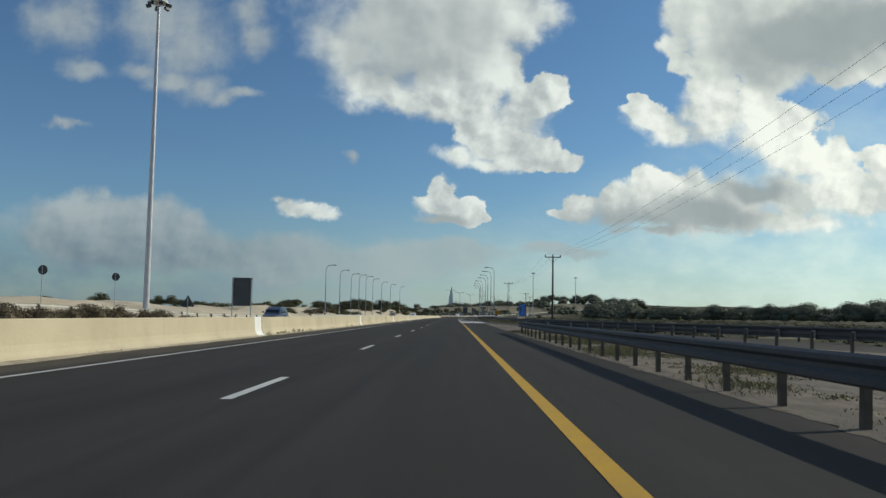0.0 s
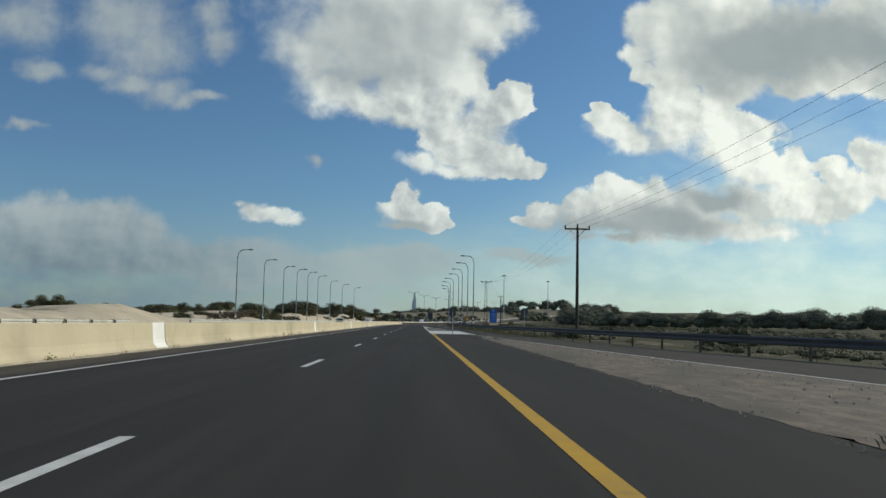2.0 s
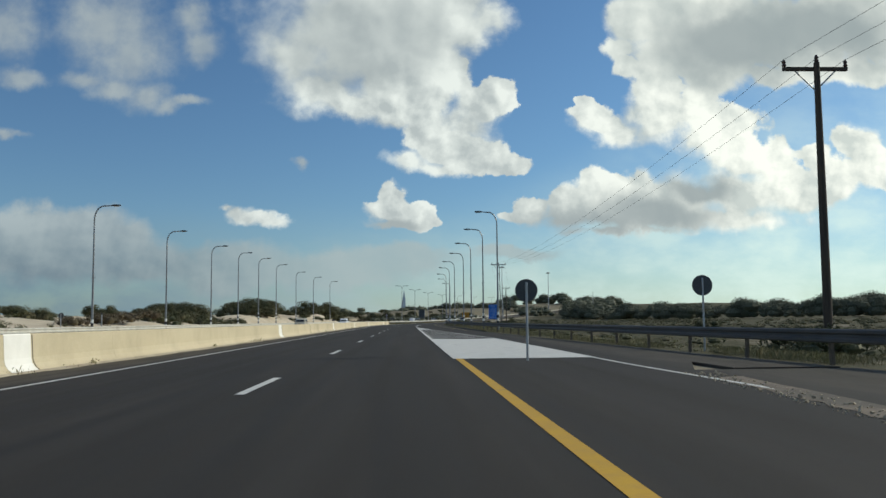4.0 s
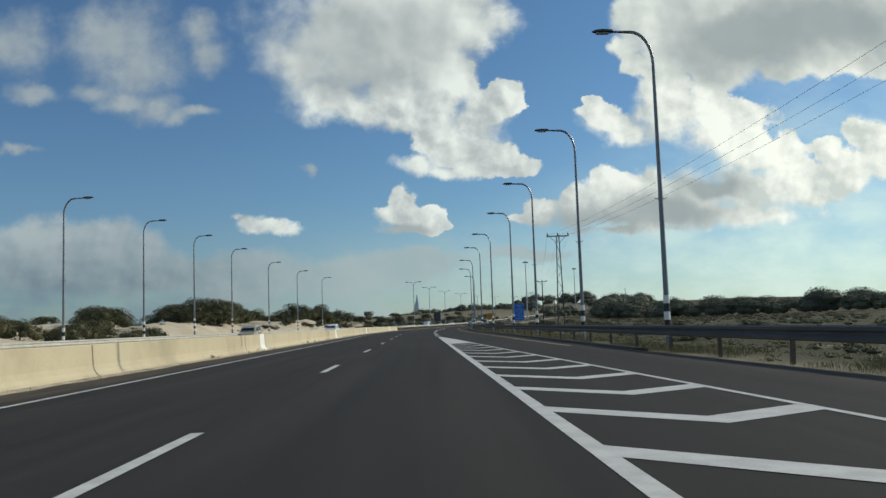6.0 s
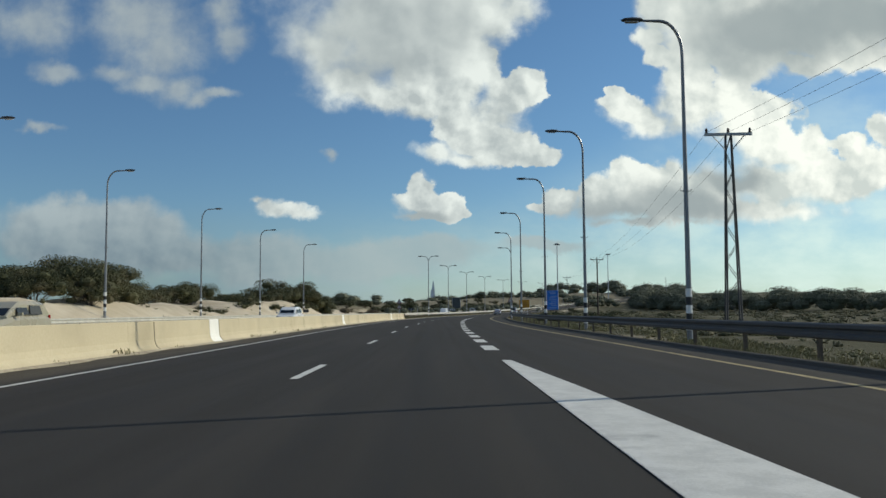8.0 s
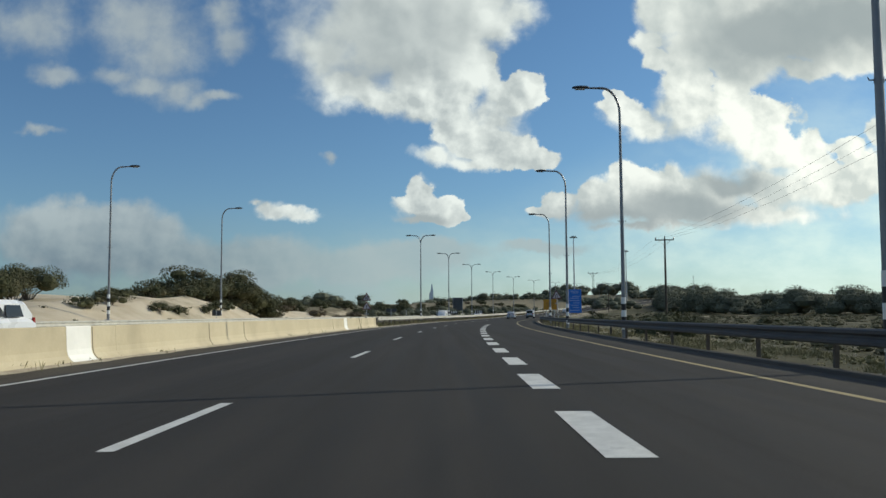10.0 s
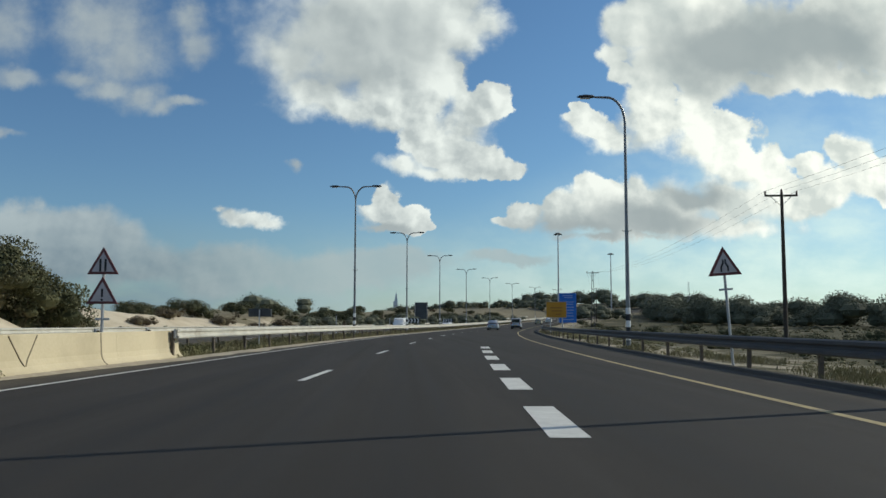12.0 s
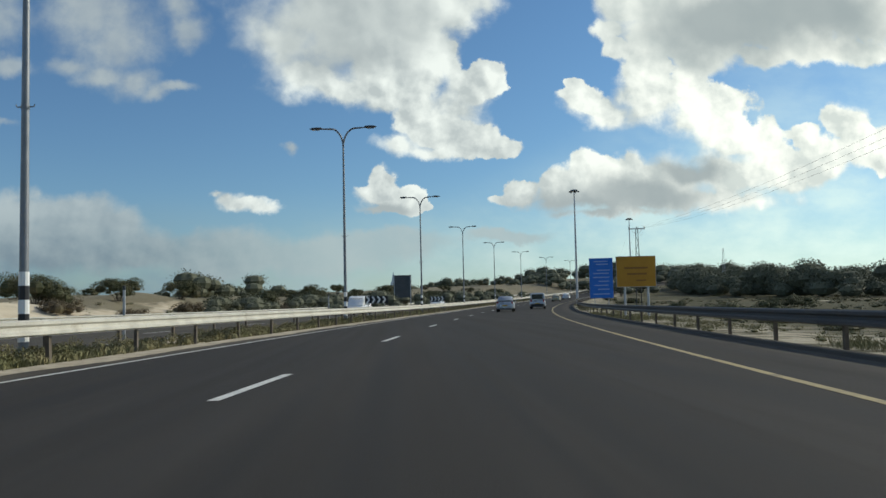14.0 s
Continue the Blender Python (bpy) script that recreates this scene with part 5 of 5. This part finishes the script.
    # Scattered shrubs along the far dunes.
    for s, o, kind, k in ((190, -42, 2, 0.95), (200, -43, 3, 1.1), (214, -41, 2, 0.8), (280, -65, 0, 0.9), (103, -32, 5, 1.0), (160, -30, 5, 1.2), (400, -46, 0, 0.8), (410, -49, 2, 1.1), (421, -47, 0, 0.9), (430, -43, 1, 0.9), (441, -41, 2, 1.0), (452, -41, 3, 1.2), (462, -39, 0, 0.8), (474, -36, 4, 0.9), (480, -37, 1, 1.0), (492, -34, 2, 0.9), (505, -31, 0, 0.9), (385, -48, 3, 1.2), (376, -50, 2, 1.0), (368, -52, 0, 0.7)):
        plant(kind, s, o, k)
    # Brown bushes in front of the rail on the sand.
    for s, o, k in ((30, -23.8, 1.1), (36, -24, 1.2), (44, -23.6, 1.25), (48.5, -23.4, 1.1), (52, -23.5, 1.0), (57.5, -23.4, 1.4), (60, -23.2, 1.1), (66.8, -23.2, 1.15), (69, -23.0, 0.8), (75, -22.8, 0.7), (88, -22.6, 0.7)):
        plant(6, s, o, k)
    for _ in range(46):
        s = rng.uniform(170, 640)
        plant(rng.choice((0, 1, 2, 3, 4)), s, -rng.uniform(46, 95), rng.uniform(0.6, 1.1))
    for _ in range(40):
        s = rng.uniform(445, 640)
        plant(rng.choice((2, 3, 3, 6)), s, -rng.uniform(25, 44), rng.uniform(0.8, 1.3))
    for _ in range(26):
        s = rng.uniform(20, 560)
        plant(5, s, along(RAMP_RIGHT, s) + rng.uniform(4, 30), rng.uniform(0.7, 1.6))
    for i, done in enumerate(used):
        if not done:
            plant(i, 650, -60)


place_plants()


def build_woods(name, label, line, depth, spacing, low, high, seed, leaves=90):
    """A far wood as one mass of crowns along a line of places."""
    rng = np.random.default_rng(seed)
    lumps = []
    for (x0, y0), (x1, y1) in zip(line, line[1:]):
        n = max(1, int(math.hypot(x1 - x0, y1 - y0) / spacing))
        for i in range(n):
            for row in range(2):
                t = (i + rng.uniform(0, 1)) / n
                h = rng.uniform(low, high) * (0.8 + 0.35 * math.sin(i * 0.55 + seed) * math.sin(i * 0.17))
                side = Vector((y1 - y0, x0 - x1, 0)).normalized() * rng.uniform(0, depth) * (row + 0.2)
                x, y = x0 + (x1 - x0) * t + side.x, y0 + (y1 - y0) * t + side.y
                g = ground_height(x, y)
                w = rng.uniform(0.45, 0.75) * h
                lumps.append(((x, y, g + h * 0.62), (w, w, h * 0.38)))
                lumps.append(((x + rng.uniform(-w, w), y + rng.uniform(-w, w), g + h * 0.3), (w * 0.9, w * 0.9, h * 0.34)))
    data = crown_mesh(name, rng, lumps, len(lumps) * leaves, 0.028 * high, WOODS, 0.74)
    tagged(new(name, data), label, "woods", kind="stuff")


def build_far():
    build_woods("woods", "dark green belt of trees along the edge of the field", [(190, 60), (175, 200), (150, 300), (128, 390), (100, 450), (82, 505), (86, 570), (105, 650)], 20, 3.0, 5.0, 8.0, 11, 330)
    build_woods("woods", "dark scrub wood rising beyond the bend", [(105, 650), (150, 760), (120, 900), (40, 980), (-60, 960), (-140, 900), (-260, 860)], 18, 7.0, 7.0, 11.0, 12)
    build_woods("woods", "low scrub wood behind the dunes", [(-30, 488), (-44, 540), (-70, 660), (-120, 760), (-200, 800)], 14, 5.5, 3.2, 6.0, 13)
    build_woods("woods", "low dark scrub on the slope outside the bend", [(-14, 425), (-5, 455), (4, 490), (18, 530), (36, 580)], 9, 2.6, 1.6, 3.0, 15, 170)
    build_woods("woods", "low hazy scrub wood beyond the signs", [(66, 600), (84, 690), (62, 800), (4, 870)], 12, 4.0, 3.5, 6.0, 14)
    # Tall pointed tower on the skyline.
    tower = thing("tower", pose(-12, 2600, -1), "pale grey pointed tower far off on the skyline", "tower")
    part("shaft", Shape().box((17, 17, 62), (0, 0, 31), None, 0.62), HAZED_STONE, tower)
    part("spire", Shape().box((9, 9, 26), (1.5, 0, 74), None, 0.12), HAZED_STONE, tower)
    # Slender lattice mast on the wooded rise.
    mast = thing("lattice_mast", on_ground(112, 620), "small lattice mast standing over the trees", "mast")
    for f in (-1, 1):
        part("leg", Shape().tube([(f * 0.6, 0, -0.5), (f * 0.15, 0, 14)], [0.07, 0.05], 6), STEEL, mast)
    for k in range(7):
        part("brace", Shape().tube([(-0.55 + 0.06 * k, 0, 2 * k), (0.5 - 0.06 * k, 0, 2 * k + 2)], [0.035, 0.035], 5), STEEL, mast)


build_far()


def build_grass():
    """Dry grass along the verges, as tufts of thin blades."""
    rng = np.random.default_rng(21)
    verts, faces = [], []

    def tuft(x, y, z, height, blades, spread):
        for _ in range(blades):
            a, lean = rng.uniform(0, 6.28), rng.uniform(0.1, 0.7)
            bx, by = x + rng.normal() * spread, y + rng.normal() * spread
            h = height * rng.uniform(0.5, 1.2)
            w = 0.0016 + 0.0022 * rng.uniform()
            dx, dy = math.cos(a), math.sin(a)
            n = len(verts)
            verts.extend([(bx - dy * w, by + dx * w, z - 0.03), (bx + dy * w, by - dx * w, z - 0.03), (bx + dx * lean * h * 0.4, by + dy * lean * h * 0.4, z + h * 0.65), (bx + dx * lean * h, by + dy * lean * h, z + h)])
            faces.extend([(n, n + 1, n + 2), (n + 2, n + 1, n + 3)])

    def patchy(s, o, scale=5.0):
        return noise.noise(Vector((s / scale, o / 2.0, 7.7)))

    for _ in range(5200):
        s = rng.uniform(110, 470)
        o = along(RAMP_RIGHT, s) + 0.65 + abs(rng.normal()) * 1.7
        k = patchy(s, o)
        if k < -0.08 + 0.22 * smooth01(295, 330, s):
            continue
        p = rp(s, o)
        tuft(p.x, p.y, ground_height(p.x, p.y) + 0.02, rng.uniform(0.05, 0.13) + 0.16 * max(0.0, k), 30, 0.20)
    for _ in range(3200):
        s = 316 + 220 * rng.uniform() ** 1.4
        o = -7.7 - abs(rng.normal()) * 0.7
        k = patchy(s, o, 4.0)
        if k < -0.05 + 0.25 * smooth01(8.1, 7.7, -o):
            continue
        p = rp(s, o)
        tuft(p.x, p.y, rise(s) - 0.06, rng.uniform(0.05, 0.13) + 0.28 * max(0.0, k), 26, 0.17)
    for _ in range(2600):
        s = 318 + 240 * rng.uniform() ** 1.5
        o = -8.3 - 1.7 * rng.uniform()
        k = patchy(s, o, 4.0)
        if k < -0.05:
            continue
        p = rp(s, o)
        tuft(p.x, p.y, rise(s) - 0.06, 0.06 + 0.14 * rng.uniform() + 0.3 * k, 34, 0.2)
    for _ in range(5200):
        s = rng.uniform(0, 55)
        o = 4.15 + abs(rng.normal()) * 2.6
        k = patchy(s, o, 3.0)
        if k < -0.12 + 0.2 * smooth01(50, 58, s) or o > along(RAMP_LEFT, s) - 0.8:
            continue
        p = rp(s, o)
        tuft(p.x, p.y, -0.01, rng.uniform(0.03, 0.08) + 0.12 * max(0.0, k), 30, 0.24)
    # A bushy clump at the end of the rail.
    for _ in range(60):
        p = rp(53.6 + 0.45 * rng.normal(), 4.15 + 0.22 * rng.normal())
        tuft(p.x, p.y, -0.01, rng.uniform(0.06, 0.15), 60, 0.10)
    for _ in range(70):
        s = rng.uniform(10, 300)
        p = rp(s, -7.62 + 0.1 * rng.uniform())
        tuft(p.x, p.y, 0.0, rng.uniform(0.06, 0.2), 14, 0.16)
    for _ in range(1400):
        s = rng.uniform(-10, 420)
        p = rp(s, along(RAMP_RIGHT, s) + rng.uniform(3, 26))
        tuft(p.x, p.y, ground_height(p.x, p.y), rng.uniform(0.06, 0.16), 24, 0.35)
    data = bpy.data.meshes.new("grass")
    data.from_pydata(verts, [], faces)
    data.materials.append(GRASS)
    tagged(new("grass", data), "dry yellow green grass tufts along the verges", "grass", kind="stuff")


build_grass()


def build_scrub():
    """Low scrub cushions over the field, the verge and the median."""
    rng = np.random.default_rng(33)
    lumps = []

    def cushion(x, y, r):
        lumps.append(((x, y, ground_height(x, y) + 0.18 * r), (r, r, r * rng.uniform(0.35, 0.6))))

    for _ in range(2600):
        s = rng.uniform(-10, 520)
        o = along(RAMP_RIGHT, s) + 7.0 + 72 * rng.uniform() ** 1.6
        if noise.noise(Vector((s / 14, o / 9, 2.2))) < -0.12:
            continue
        p = rp(s, o)
        cushion(p.x, p.y, rng.uniform(0.22, 0.6) * (1 + (o - 6) / 60))
    for _ in range(500):
        s = rng.uniform(150, 560)
        p = rp(s, -23.5 - 22 * rng.uniform() ** 1.5)
        if noise.noise(Vector((s / 11, 4.4, p.x / 8))) > -0.05:
            cushion(p.x, p.y, rng.uniform(0.15, 0.5))
    data = crown_mesh("scrub", rng, lumps, len(lumps) * 75, 0.06, SCRUB, 0.5)
    tagged(new("scrub", data), "low dry olive scrub cushions on the sandy ground", "scrub", kind="stuff")
    # Finer weeds close to the road.
    lumps.clear()
    for _ in range(2000):
        s = rng.uniform(120, 470)
        e = rng.uniform(0.9, 8.0)
        if (s > 310 and rng.uniform() < 0.6) or noise.noise(Vector((s / 6, e / 2, 5.5))) < -0.1:
            continue
        p = rp(s, along(RAMP_RIGHT, s) + e)
        cushion(p.x, p.y, rng.uniform(0.10, 0.30))
    for _ in range(620):
        s = 318 + 240 * rng.uniform() ** 1.4
        p = rp(s, -8.05 - 1.8 * rng.uniform())
        lumps.append(((p.x, p.y, rise(s) + 0.03), (0.28, 0.34, rng.uniform(0.12, 0.34))))
    # Bushy weeds under the median rail, in clumps.
    for _ in range(900):
        s = 317 + 190 * rng.uniform() ** 1.3
        k = noise.noise(Vector((s / 2.6, 3.1, 6.2)))
        if k < -0.15:
            continue
        p = rp(s, -7.85 - 0.75 * rng.uniform())
        lumps.append(((p.x, p.y, rise(s) + 0.02), (rng.uniform(0.14, 0.30), rng.uniform(0.16, 0.36), rng.uniform(0.12, 0.28) + 0.22 * max(0.0, k))))
    for _ in range(420):
        s = rng.uniform(-5, 46)
        p = rp(s, 4.5 + (max(6.0, along(RAMP_LEFT, s) - 1.0) - 4.5) * rng.uniform() ** 1.5)
        lumps.append(((p.x, p.y, 0.0), (rng.uniform(0.15, 0.45), rng.uniform(0.15, 0.5), rng.uniform(0.03, 0.09))))
    for s in (38.6, 39.2, 39.9, 46.9, 63, 66, 92, 118, 131, 177, 203, 251, 287.5, 288.4, 305, 306.2):
        p = rp(s, -7.58)
        lumps.append(((p.x, p.y, 0.04), (0.08, 0.28, rng.uniform(0.06, 0.13))))
    data = crown_mesh("weeds", rng, lumps, len(lumps) * 120, 0.024, GRASS, 0.45)
    tagged(new("weeds", data), "fine dry weeds close beside the road", "weeds", kind="stuff")


build_scrub()


def build_stones():
    """Pale stones and litter on the verge."""
    rng = np.random.default_rng(5)
    s3 = Shape()
    for k in range(5200):
        s = rng.uniform(0, 420) if k % 3 == 0 else rng.uniform(40, 112)
        if s < 112:
            o = rng.uniform(along(RIGHT_EDGE, s) - 0.25, max(along(RAMP_LEFT, s) - 0.6, along(RIGHT_EDGE, s) + 0.4))
            z = 0.0
        else:
            o, z = along(RAMP_RIGHT, s) + rng.uniform(0.5, 4.0), -0.08
        p = rp(s, o)
        r = 0.008 + 0.022 * rng.uniform() ** 3
        turn = Euler((rng.uniform(0, 3), rng.uniform(0, 3), rng.uniform(0, 3))).to_matrix()
        s3.box((r * 2, r * 1.5, r), (p.x, p.y, rise(s) + z + r * 0.3), turn, 0.7)
    tagged(new("stones", s3.mesh("stones", DRIFT)), "small pale stones scattered on the verge", "stones", kind="stuff")


build_stones()
